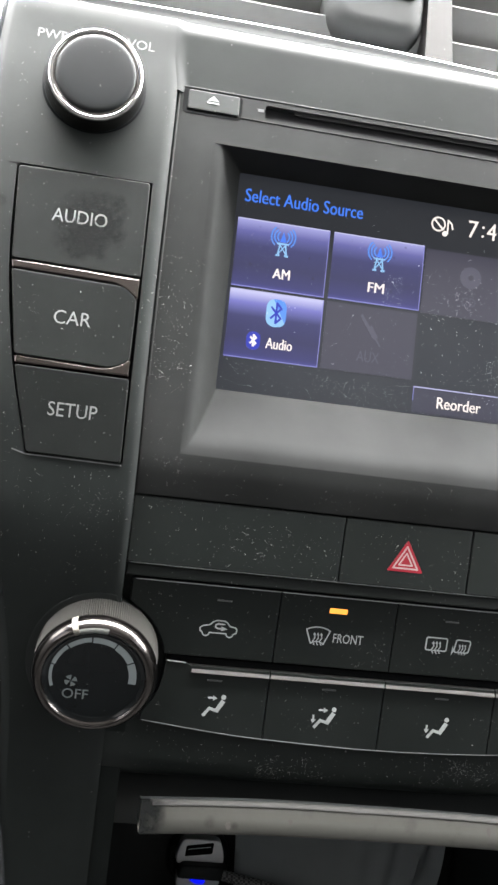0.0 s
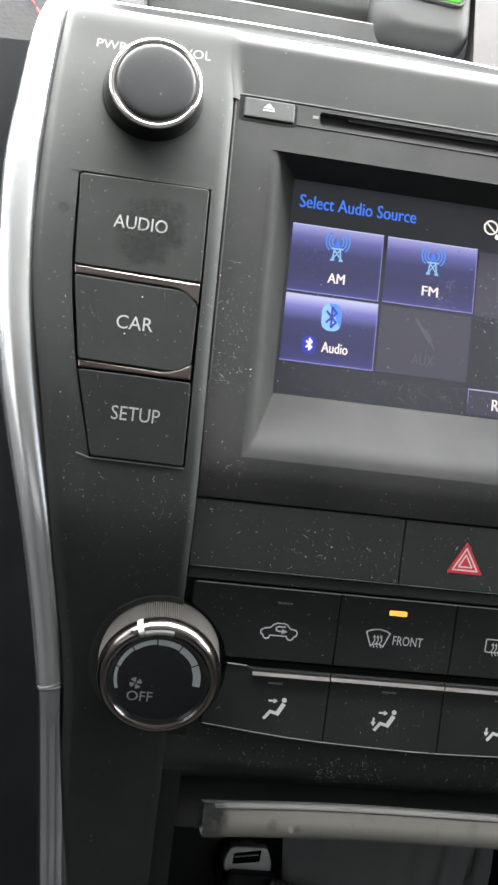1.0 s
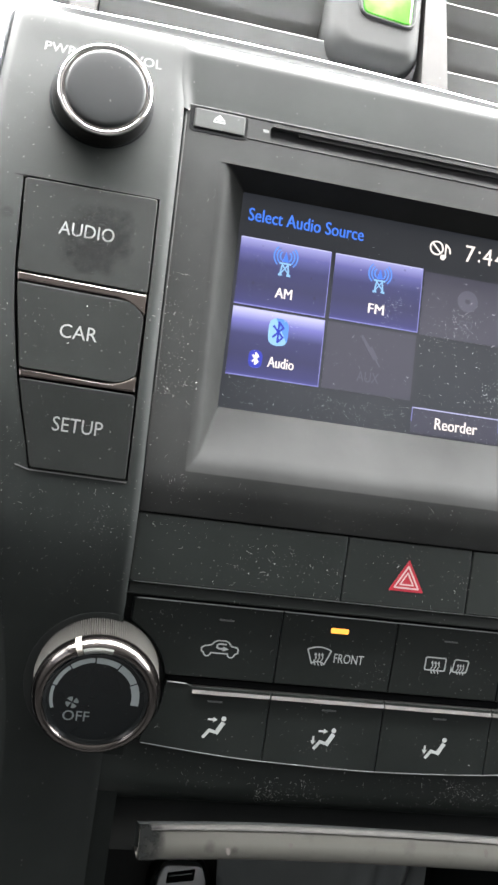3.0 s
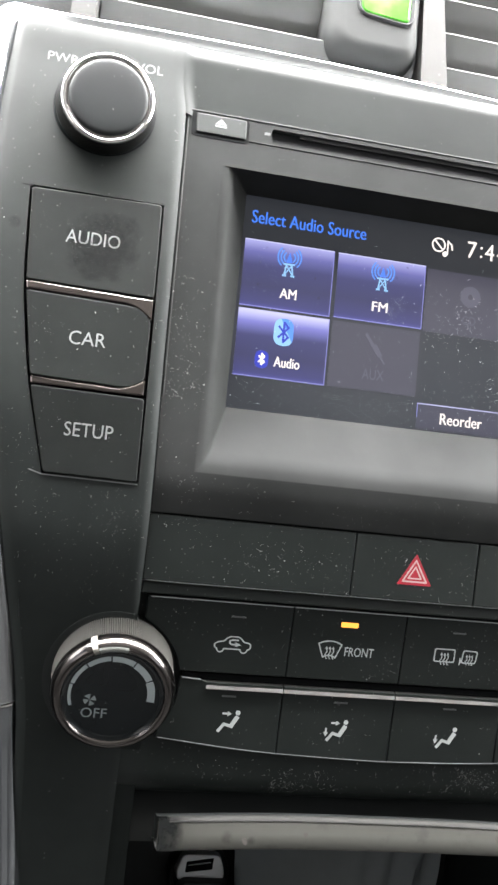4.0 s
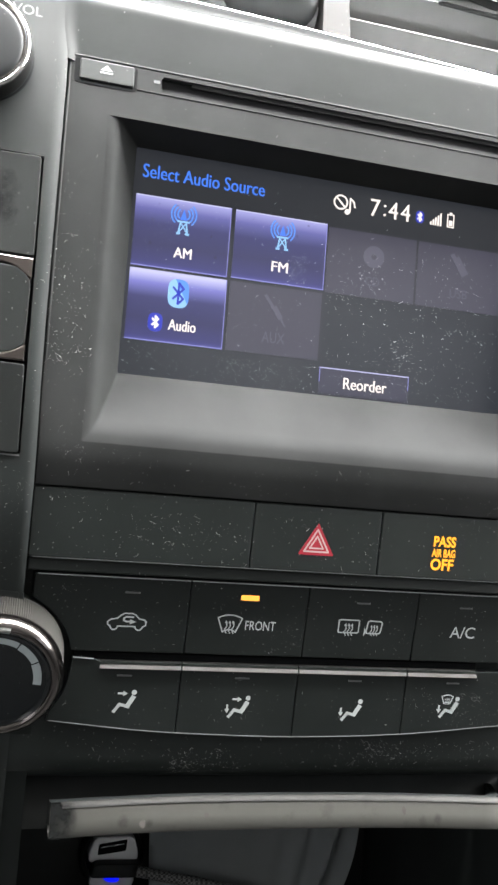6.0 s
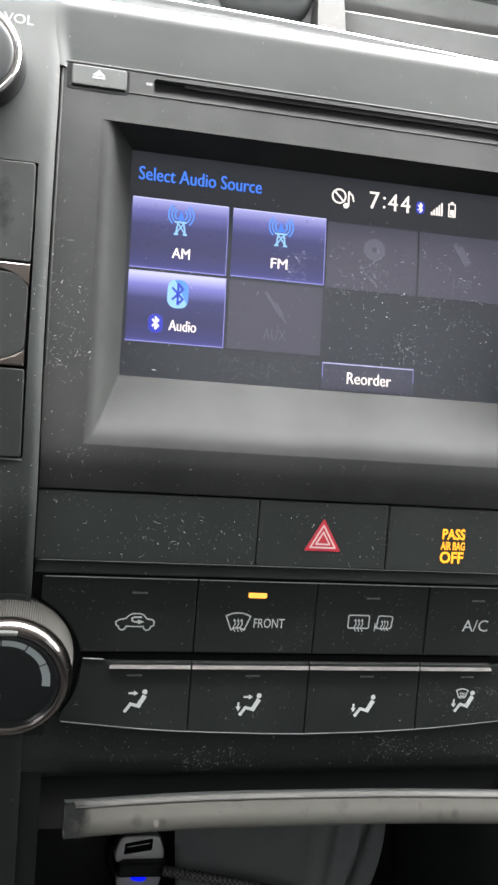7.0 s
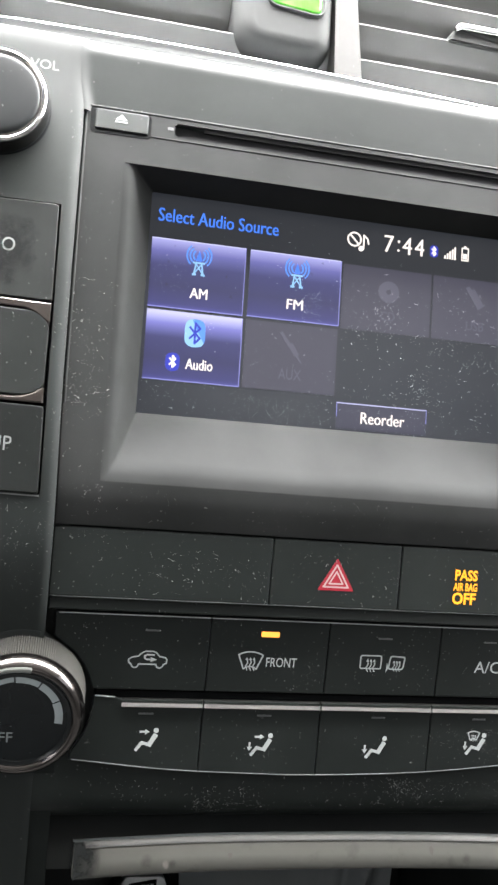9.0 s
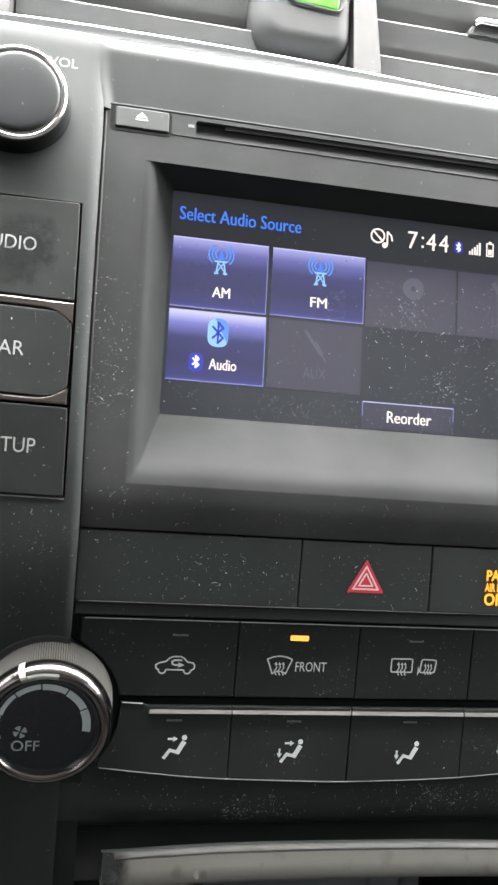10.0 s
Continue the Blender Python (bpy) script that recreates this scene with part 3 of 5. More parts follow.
shows("mute_symbol", stroke(disc(71.0, 9.0, 2.4, 20), 0.55, True) + stroke([(69.4, 10.6), (72.6, 7.4)], 0.55)
      + [disc(73.6, 5.9, 1.0, 12)] + stroke([(74.5, 6.0), (74.5, 10.8), (75.9, 9.6), (76.3, 7.8)], 0.55), LIT_WHITE)
shows("plug_symbol", [[(46.2, -27.4), (46.9, -26.8), (50.2, -31.2), (49.3, -32.0)], [(48.9, -31.4), (50.6, -30.4), (53.2, -34.4), (51.8, -35.3)]] + stroke([(52.4, -34.8), (54.0, -37.2)], 0.5), LIT_FAINT)
shows("disc_symbol", [arc(84.7, -8.6, 3.9, 0, 359.9, 28) + arc(84.7, -8.6, 1.0, 359.9, 0, 14)], LIT_FAINT)
shows("stick_symbol", [[(115.0, -5.0), (117.4, -3.6), (121.4, -9.6), (119.0, -11.2)], [(114.0, -3.6), (115.4, -2.8), (116.4, -4.2), (115.0, -5.0)]], LIT_FAINT)

# ---- the upper band between fascia and trim ----
band_y = curve_of((36, -7.1), (42, -6.95), (48, -6.75), (54, -6.55), (57.6, -6.4), (59.2, -5.9), (60.6, -5.0), (62.2, -3.8), (63.6, -2.2), (65.5, 3.8))


def band_across(z):
    r = ridge_x(z)
    return [r - 0.1, r + 0.6, r + 1.2, r + 1.8, r + 2.4, r + 3.0, r + 3.7, r + 4.4, r + 5.1, r + 5.8] + steps(-19, 160, 9)


def band_depth(x, z):
    s = min(1.0, max(0.0, (x - ridge_x(z)) / 4.0))
    s = s * s * (3 - 2 * s)
    roll = ridge_roll(z)
    return (column_y(z) + roll) * (1 - s) + band_y(z) * s


bm = sheet(steps(36.6, 40, 4) + steps(42, 55, 6) + steps(56, 63.4, 10) + [64.4, 65.5], band_across, band_depth, 4.0)
part("upper_band", bm, PANEL, radio, "satin grey band above the disc slot", sharp=60)

# ---- the climate panel ----
climate = thing("climate_panel", (60, 0, -140), "black climate control panel with two rows of printed keys", "climate panel")
part("backing", sheet(steps(-178, -96, 4), lambda z: [-26, 60, 158], lambda x, z: hazard_y(z) + 6 if z > -121 else climate_y(z) + 5, 1.0), LOWER, climate)
KX, KZ = -30.3, -152.1


def key_face(poly, depth, name, label="", material=None, proud=0.0, radius=0.7):
    return part(name, plate(rounded(poly, radius), depth, proud, 4.0, 0.35), material or LOWER, climate, label)


key_face([(-24.0, -118.5), (44.25, -118.5), (44.55, -97.4), (-24.0, -97.4)], hazard_y, "blank_key")
hazard = key_face([(44.6, -118.5), (87.8, -118.5), (88.0, -97.4), (44.9, -97.4)], hazard_y, "hazard_button", "black key with a red warning triangle")
airbag = key_face([(88.3, -118.5), (155.5, -118.5), (155.5, -97.4), (88.5, -97.4)], hazard_y, "airbag_indicator", "black panel with lit amber words")
TRI = lambda k: [(66.3 + k * a, -109.6 + k * b) for a, b in ((-6.3, -3.6), (6.3, -3.6), (0, 7.2))]
part("red_triangle", flat([rounded(TRI(0.97), 0.5)], hazard_y, 0.08), RED_PRINT, hazard, "red triangle")
part("triangle_line", flat(stroke(TRI(0.66), 0.55, True) + stroke(TRI(0.36), 0.5, True), hazard_y, 0.13), plain("pink_print", (0.36, 0.26, 0.26), 0.6, 0.2), hazard)
AMBER = lit("amber_lamp", (1.0, 0.35, 0.006, 1), 2.0)
AMBER_HOT = lit("amber_lamp_bright", (1.0, 0.36, 0.05, 1), 1.9)
for word, z0, z1, x0, x1 in (("PASS", -107.6, -104.3, 107.5, 115.6), ("AIR BAG", -111.1, -108.6, 107.1, 115.7), ("OFF", -115.5, -111.9, 107.0, 115.4)):
    part("lettering", writing(word, x0, x1, z0, z1, hazard_y, 0.1, 0.028), AMBER, airbag, "lit amber words")
part("rail", plate(box(-23.8, 156, -122.7, -118.9), lambda z: -11.2 + 0.1 * (z + 119), 0.0, 4.0, 0.4), LOWER, climate)


def round_knob(z0, z1, r=22.3, n=9):
    """The edge of a key that follows the fan knob, from height z0 to z1."""
    out = []
    for z in steps(z0, z1, n):
        d = r * r - (z - KZ) ** 2
        out.append((KX + (math.sqrt(d) if d > 0 else 0.0), z))
    return out


def small_lamp(key, x, z, depth, on=False):
    if on:
        part("lamp", flat([rounded(box(x - 3.0, x + 3.0, z - 0.85, z + 0.85), 0.4)], depth, 0.12), AMBER_HOT, key, "lit amber lamp")
    else:
        part("lamp", flat([box(x - 2.4, x + 2.4, z - 0.35, z + 0.25)], depth, 0.08), PRINT_OFF, key)


edges = [-21.0, 27.1, 66.6, 105.7, 152.0]
names = ["recirculation_button", "front_defrost_button", "rear_defrost_button", "air_conditioning_button"]
climate_keys = []
for i in range(4):
    a, b = edges[i] + 0.17, edges[i + 1] - 0.17
    if i == 0:
        left = round_knob(-147.4, -131.0)
        poly = [(b, -147.4), (b, -123.8), (-21.4, -123.8)] + [(max(x, -21.4), z) for x, z in reversed(left)]
    else:
        poly = [(a, -147.4), (b, -147.4), (b, -123.8), (a, -123.8)]
    key = part(names[i], plate(poly, climate_y, 0.0, 4.0, 0.35), LOWER, climate)
    small_lamp(key, (8.9, 46.8, 86.1, 123.9)[i], -128.4, climate_y, i == 1)
    climate_keys.append(key)
# thin pale lines painted as the highlight on the keys' arrises
LINE = plain("edge_highlight", (0.22, 0.228, 0.226), 0.4)
BRIGHT_LINE = plain("bright_edge_highlight", (0.34, 0.35, 0.345), 0.4)
part("edge_highlight", flat([[(-20.4, -123.95), (26.8, -123.95), (26.8, -123.65), (-20.4, -123.65)], [(27.4, -123.95), (150, -123.95), (150, -123.65), (27.4, -123.65)]], climate_y, 0.7), BRIGHT_LINE, climate)
part("edge_highlight", flat(stroke([(-7.3, -149.5), (-1.2, -149.8)], 0.3), mode_y, 0.35), BRIGHT_LINE, climate)
part("edge_highlight", flat([box(-22.8, 154, -118.72, -118.52)], hazard_y, 0.1), PRINT_OFF, climate)

# printed symbols of the upper row
x, z = 8.0, -137.3
car = stroke([(-5.2, -1.9), (-5.9, -1.5), (-6.0, -0.5), (-5.0, 0.2), (-3.0, 0.6), (-1.9, 1.7), (-0.8, 2.2), (1.6, 2.2), (2.6, 1.8), (3.7, 0.6), (5.5, 0.3), (6.0, -0.3), (5.9, -1.5), (5.0, -1.9)], 0.4)
car += stroke(arc(3.8, -1.9, 1.15, -180, 0, 8), 0.4) + stroke(arc(-4.0, -1.9, 1.15, -180, 0, 8), 0.4) + stroke([(2.6, -1.9), (-2.8, -1.9)], 0.4)
car += stroke([(1.9, 1.1), (-0.3, 1.1), (-1.0, 0.7), (-1.0, 0.0), (-0.3, -0.4), (1.2, -0.4)], 0.5) + [[(0.9, -1.2), (2.9, -0.4), (0.9, 0.4)]]
part("car_symbol", flat(shifted(car, x, z), climate_y, 0.08), PRINT, climate_keys[0])


def heat_lines(x, z, k=1.0):
    out = []
    for i in (-1, 0, 1):
        out += stroke([(x + k * (1.15 * i + 0.3), z - k * 2.2), (x + k * (1.15 * i - 0.35), z - k * 1.0), (x + k * (1.15 * i + 0.3), z + k * 0.2), (x + k * 1.15 * i, z + k * 1.4)], 0.34 * k)
        out += [[(x + k * (1.15 * i - 0.5), z + k * 1.1), (x + k * (1.15 * i + 0.5), z + k * 1.1), (x + k * 1.15 * i, z + k * 2.0)]]
    return out


def screen_symbol(x, z, k=1.0):
    return shifted(stroke(arc(0, -5.2, 8.0, 120, 60, 8) + arc(0, -5.2, 3.2, 48, 132, 6), 0.42 / k, True), x, z, k)


part("windscreen_symbol", flat(screen_symbol(41.0, -137.0) + heat_lines(41.0, -138.0), climate_y, 0.08), PRINT, climate_keys[1])
part("lettering", writing("FRONT", 46.2, 56.4, -138.9, -135.9, climate_y, 0.08, 0.003), PRINT, climate_keys[1])
pane = stroke(rounded(box(-3.6, 3.6, -1.9, 2.4), 0.6, 3), 0.42, True)
part("rear_window_symbol", flat(shifted(pane, 81.8, -136.6) + heat_lines(81.8, -137.3), climate_y, 0.08), PRINT, climate_keys[2])
mirror = stroke(rounded([(-2.7, -1.9), (2.4, -1.9), (2.9, 2.2), (-2.2, 2.4)], 0.8, 3), 0.42, True) + [[(-3.5, -3.0), (-2.7, -1.6), (-3.3, 0.2)]]
part("mirror_symbol", flat(shifted(mirror, 90.8, -136.6) + heat_lines(90.9, -137.3, 0.85), climate_y, 0.08), PRINT, climate_keys[2])
part("lettering", writing("A/C", 119.0, 128.4, -138.9, -135.0, climate_y, 0.08, 0.0), PRINT, climate_keys[3])

# the step between the rows
part("step", plate([(-7.5, -150.2), (131.5, -150.2), (131.5, -147.9), (1, -147.9), (-0.5, -147.6), (-7.5, -147.6)], lambda z: -3.6, 0.0, 3.0, 0.3), HOLLOW, climate)

# lower row of keys, with a bright upper edge
foot = curve_of((-13, -169.8), (16, -172.7), (39, -173.8), (66, -174.4), (105, -173.2), (142, -169.9))
edges = [-12.0, 27.0, 66.2, 105.2, 145.0]
mode_keys = []
for i in range(4):
    a, b = edges[i] + 0.17, edges[i + 1] - 0.17
    bottom = [(x, foot(x)) for x in steps(a, b, 6)]
    if i == 0:
        bottom = [(x, foot(x)) for x in steps(-14.0, b, 6)]
        poly = bottom + [(b, -150.6)] + [(1.0, -150.6), (-1.0, -149.8), (-7.6, -149.4)] + [(p, q) for p, q in reversed(round_knob(-166.5, -152.0))]
    else:
        poly = bottom + [(b, -150.6), (a, -150.6)]
    key = part("airflow_button", plate(poly, mode_y, 0.0, 4.0, 0.3), LOWER, climate)
    cap_from = 1.0 if i == 0 else a
    cap_to = 131.5 if i == 3 else b
    part("bright_edge", plate([(cap_from, -152.8), (cap_to, -152.8), (cap_to, -150.2), (cap_from, -150.2)], lambda z: -4.9 + (z + 152.8) * 0.62, 0.25, 2.0, 0.18), WORN_EDGE, key, "bright worn upper edge")
    small_lamp(key, (9.0, 47.4, 86.6, 123.0)[i], -154.9, mode_y)
    mode_keys.append(key)
# painted highlight along the foot of the lower keys
part("edge_highlight", flat(stroke([(x, foot(x) + 0.1) for x in steps(-13, 145, 24)], 0.25), mode_y, 0.1), LINE, climate)


def seat_symbol(x, z, feet=False, face=True, glass=False):
    """A seated figure's airflow sign as plain bars: a seat line, a dot and arrows."""
    s = stroke([(-3.9, -3.9), (-1.9, -1.2)], 1.15) + stroke([(-1.9, -1.2), (0.9, -1.9)], 1.15) + stroke([(0.9, -1.9), (2.9, 1.6)], 1.7)
    s += [disc(3.1, 3.4, 0.95, 12)]
    if face:
        s += stroke([(-2.7, 2.9), (-0.8, 2.9)], 0.7) + [[(-0.9, 1.9), (0.7, 2.9), (-0.9, 3.9)]]
    if feet:
        s += stroke([(-4.7, 0.6), (-4.7, -1.0)], 0.7) + [[(-5.7, -0.9), (-4.7, -2.5), (-3.7, -0.9)]]
    if glass:
        s += screen_symbol(-1.4, 3.3, 0.62) + heat_lines(-1.4, 2.5, 0.62)
    return shifted(s, x, z, 0.86)


part("airflow_symbol", flat(seat_symbol(10.0, -163.2), mode_y, 0.08), PRINT, mode_keys[0])
part("airflow_symbol", flat(seat_symbol(47.4, -164.4, feet=True), mode_y, 0.08), PRINT, mode_keys[1])
part("airflow_symbol", flat(seat_symbol(86.8, -164.9, feet=True, face=False), mode_y, 0.08), PRINT, mode_keys[2])
part("airflow_symbol", flat(seat_symbol(122.8, -163.4, feet=True, face=False, glass=True), mode_y, 0.08), PRINT, mode_keys[3])

# fan knob
# the fan knob turns about an axis that leans down with the panel
FX, FY, FZ = -29.7, -20.5, -154.1
LEAN_DOWN = Matrix.Translation((FX, FY, FZ)) @ Matrix.Rotation(radians(20), 4, "X") @ Matrix.Translation((-FX, -FY, -FZ))


def leaning(bm):
    bmesh.ops.transform(bm, matrix=LEAN_DOWN, verts=bm.verts)
    return bm


def turned(profile, n=96, flutes=None):
    """A part of the fan knob: profile of (radius, depth behind its front)."""
    return leaning(lathe([(r, FY + u) for r, u in profile], FX, FZ, FY, n, (0.0, 0.0), flutes))


def rim_patch(a0, a1, profile, lift, n=10):
    """A piece that follows the rim from angle a0 to a1, standing proud by lift."""
    bm = bmesh.new()
    rows = []
    for up in (lift, -0.3):
        rows.append([[bm.verts.new((FX + (r + up * 0.7) * math.cos(radians(a)), FY + u - up * 0.7, FZ + (r + up * 0.7) * math.sin(radians(a)))) for a in steps(a0, a1, n)] for r, u in profile])
    top, low = rows
    for p, q in zip(top, top[1:]):
        for i in range(n):
            bm.faces.new((p[i], p[i + 1], q[i + 1], q[i]))
    edge_a = top[0] + [row[-1] for row in top[1:]] + top[-1][-2::-1] + [row[0] for row in top[-2:0:-1]]
    edge_b = low[0] + [row[-1] for row in low[1:]] + low[-1][-2::-1] + [row[0] for row in low[-2:0:-1]]
    for i in range(len(edge_a)):
        j = (i + 1) % len(edge_a)
        bm.faces.new((edge_a[i], edge_a[j], edge_b[j], edge_b[i]))
    bmesh.ops.delete(bm, geom=[v for v in bm.verts if not v.link_faces], context="VERTS")
    return leaning(bm)


RIM_CURVE = [(15.3, 0.9), (15.6, 0.1), (16.1, -0.3), (16.7, -0.35), (17.4, -0.1), (18.0, 0.5), (18.6, 1.4), (19.0, 2.6), (19.1, 3.9), (18.95, 5.2), (18.5, 6.0)]
fan = part("fan_knob", turned([(18.3, 17.2), (17.6, 19), (17.0, 25), (0, 25)], 72), BLACK, climate, "fan speed knob with a chrome rim", sharp=48)
part("knurled_ring", turned([(18.0, 5.6), (18.95, 5.9), (19.3, 17.2), (18.4, 17.8)], 340, ((1, 2), 0.6)), KNURL, fan, "finely ribbed grey ring", sharp=20)
part("chrome_rim", turned(RIM_CURVE, 120), RIM, fan, "polished chrome rim", sharp=60)
part("cap", turned([(15.5, 0.6), (15.2, 0.9), (14.5, 1.35), (14.2, 1.5), (13.9, 1.55), (0, 1.6)], 80), GLOSS, fan, "black dished cap with a printed fan scale", sharp=48)
part("pale_window", rim_patch(80, 109.5, RIM_CURVE[1:5], 0.10), plain("pale_window_plastic", (0.19, 0.196, 0.186), 0.4), fan, "pale window beside the pointer")
part("pointer", rim_patch(110.3, 115.8, RIM_CURVE[1:10], 0.3, 4), POINTER, fan, "bright pointer across the rim")
well = [(x, z) for x, z in disc(KX + 0.4, KZ + 1.2, 21.8, 60) if x < -24.6]
well = sorted(well, key=lambda p: math.atan2(p[1] - KZ, p[0] - KX) % (2 * math.pi))
part("knob_well", plate(well, column_y, 0.1, 1.0, 0.08), BLACK, fan, "dark round well behind the knob")
PRINTED = FY + 1.55
for i in range(6):
    a0, a1 = 199 - i * 34.8, 199 - (i + 1) * 34.8 + 2.0
    w = 0.95 + 0.28 * i
    poly = arc(FX - 0.4, FZ, 13.2, a1, a0, 8) + arc(FX - 0.4, FZ, 13.2 - w, a0, a1, 8)
    part("scale_mark", leaning(flat([poly], PRINTED, 0.08)), PRINT_SCALE, fan)
part("lettering", leaning(writing("OFF", FX - 9.1, FX - 1.2, FZ - 8.0, FZ - 4.7, PRINTED, 0.08, 0.003)), PRINT_DIM, fan)
blade = [[(0.2 * math.cos(radians(a)), 0.2 * math.sin(radians(a)))] + arc(0, 0, 1.9, a - 12, a + 46, 5) for a in (8, 98, 188, 278)]
part("fan_symbol", leaning(flat(shifted(blade, FX - 6.8, FZ - 2.0), PRINTED, 0.08)), PRINT_DIM, fan)

# ---- skirt under the keys, bar and bin ----
skirt_y = curve_of((-194, 30), (-191, 12), (-188.5, 4.5), (-184.5, 1.0), (-174, -0.6), (-166, -1.6))
bm = sheet(steps(-193.6, -187, 6) + steps(-186, -168, 10), lambda z: [-26, -14] + steps(-8, 150, 8) + [160], lambda x, z: skirt_y(z) + 0.8, 4.0)
solo("lower_skirt", bm, LOWER, (66, 0, -178), "dusty black plastic skirt under the climate keys", "dashboard panel")

bar = thing("storage_bar", (66, -6, -197), "brushed metal bar over the storage bin, with grimy spots", "trim bar")
bar_top = curve_of((-14, -192.6), (27, -191.0), (63, -190.8), (102, -191.2), (140, -192.4))


def bar_skin(levels, start=-10.4):
    xs = [start, start + 0.1, start + 0.3, start + 0.7, start + 1.2] + steps(start + 2.6, 142, 24) + [146, 150]
    b = bmesh.new()
    rows = []
    for drop, y in levels:
        row = []
        for x in xs:
            turn = max(0.0, start + 0.8 - x) ** 2 * 2.4 + max(0.0, x - 143) ** 2 * 0.3
            row.append(b.verts.new((x, y + turn, bar_top(x) - drop - 0.6 * max(0.0, start + 0.8 - x) ** 2 * (1 - drop / 11.4))))
        rows.append(row)
    for p, q in zip(rows, rows[1:]):
        for i in range(len(p) - 1):
            b.faces.new((p[i], p[i + 1], q[i + 1], q[i]))
    return b


part("lip", bar_skin([(1.0, -5.0), (0.9, -5.8), (1.0, -6.5), (1.4, -7.1), (1.9, -7.5), (2.1, -7.6)], -7.6), LIP, bar, "brighter upper lip", sharp=40)
part("bar_face", bar_skin([(2.1, -7.1), (2.35, -7.45), (6.0, -7.8), (10.0, -8.3), (10.8, -7.9), (11.3, -6.0), (11.4, 4.0)]), ALLOY, bar, "dull grey metal face", sharp=40)
part("bar_back", bar_skin([(2.2, -2.0), (3.0, 3.0), (11.0, 4.0), (13.0, 6.0), (13.4, 14.0)]), BLACK, bar, sharp=40)
GRIME = plain("grime", (0.045, 0.040, 0.036), 0.8)
rng = random.Random(7)
for x, z, r in ((38.0, -196.6, 1.3), (39.6, -193.6, 0.8), (71, -193.8, 0.9), (105.6, -196.4, 1.2), (106.0, -197.5, 0.7), (86, -193.4, 0.4), (18, -199.5, 1.5)):
    blob = [(x + r * (0.6 + 0.6 * rng.random()) * math.cos(a) * 0.7, z + r * (0.6 + 0.6 * rng.random()) * math.sin(a)) for a in steps(0, 5.7, 10)]
    part("grime_spot", flat([blob], lambda z: -7.8 + 0.125 * (z + 197.2), 0.06), GRIME, bar)

# finger marks
def smudge_or_shade(name, at, near, far, most, owner=None, uneven=0.28):
    """A dark film for grease, grime and painted shade: patchy, thinning out away from its middle (millimetres)."""
    m = Nodes(name)
    away = m.node("ShaderNodeVectorMath", {0: m.coord, 1: (Vector(at) - ORIGIN[owner or radio]) * MM}, operation="DISTANCE").outputs["Value"]
    away = m.math("ADD", away, m.ramp(m.noise(75, 4.0, 0.6), 0.3, 0.7, -far * uneven * MM, far * uneven * MM))
    patchy = m.ramp(m.noise(190, 4.0, 0.65), 0.36, 0.62, 0.3 * most, most)
    m.put(Base_Color=(0.0065, 0.0072, 0.0072, 1), Roughness=0.6, Specular_IOR_Level=0.12, Alpha=m.math("MULTIPLY", patchy, m.ramp(away, near * MM, far * MM, 1.0, 0.0)))
    return m.mat


audio_plane = lambda z: column_y(-30) + (column_y(1.35) - column_y(-30)) * (z + 30) / 31.35
part("finger_mark", flat([disc(-46.0, -17.8, 11.0, 28)], audio_plane, 0.66), smudge_or_shade("finger_grease_low", (-46.0, -18.0, -17.8), 3.0, 9.4, 0.7), radio, "darker greasy finger mark")
part("finger_mark", flat([disc(-48.6, -14.4, 15.0, 32)], audio_plane, 0.62), smudge_or_shade("finger_grease", (-48.6, -17.6, -14.4), 6.5, 12.6, 1.0), radio, "darker greasy finger mark")
part("finger_mark", flat([disc(-75.4, -11.6, 2.6, 16)], column_y, 0.05), smudge_or_shade("finger_spot", (-75.4, column_y(-11.6), -11.6), 0.9, 2.0, 0.6), radio, "darker greasy finger mark")

bar_plane = lambda z: -7.8 + 0.125 * (z + 197.2)
for x, z, r, most in ((12, -198.6, 2.6, 0.5), (20, -199.2, 1.6, 0.45), (60, -200.2, 2.0, 0.3), (118, -199.0, 2.4, 0.35)):
    part("grime_shade_cloud", flat([disc(x, z, r * 1.2, 18)], bar_plane, 0.04), smudge_or_shade("bar_grime", (x, bar_plane(z), z), r * 0.2, r * 0.86, most, bar), bar)

# shade painted over the bar's left end, where it fades into the dark
part("grime_shade_cloud", flat([box(-10.3, 2.0, -203.2, -192.9)], bar_plane, 0.05), smudge_or_shade("bar_end_shade", (-13.5, -7.8, -197.9), 4.5, 11.5, 2.6, bar, 0.05), bar)

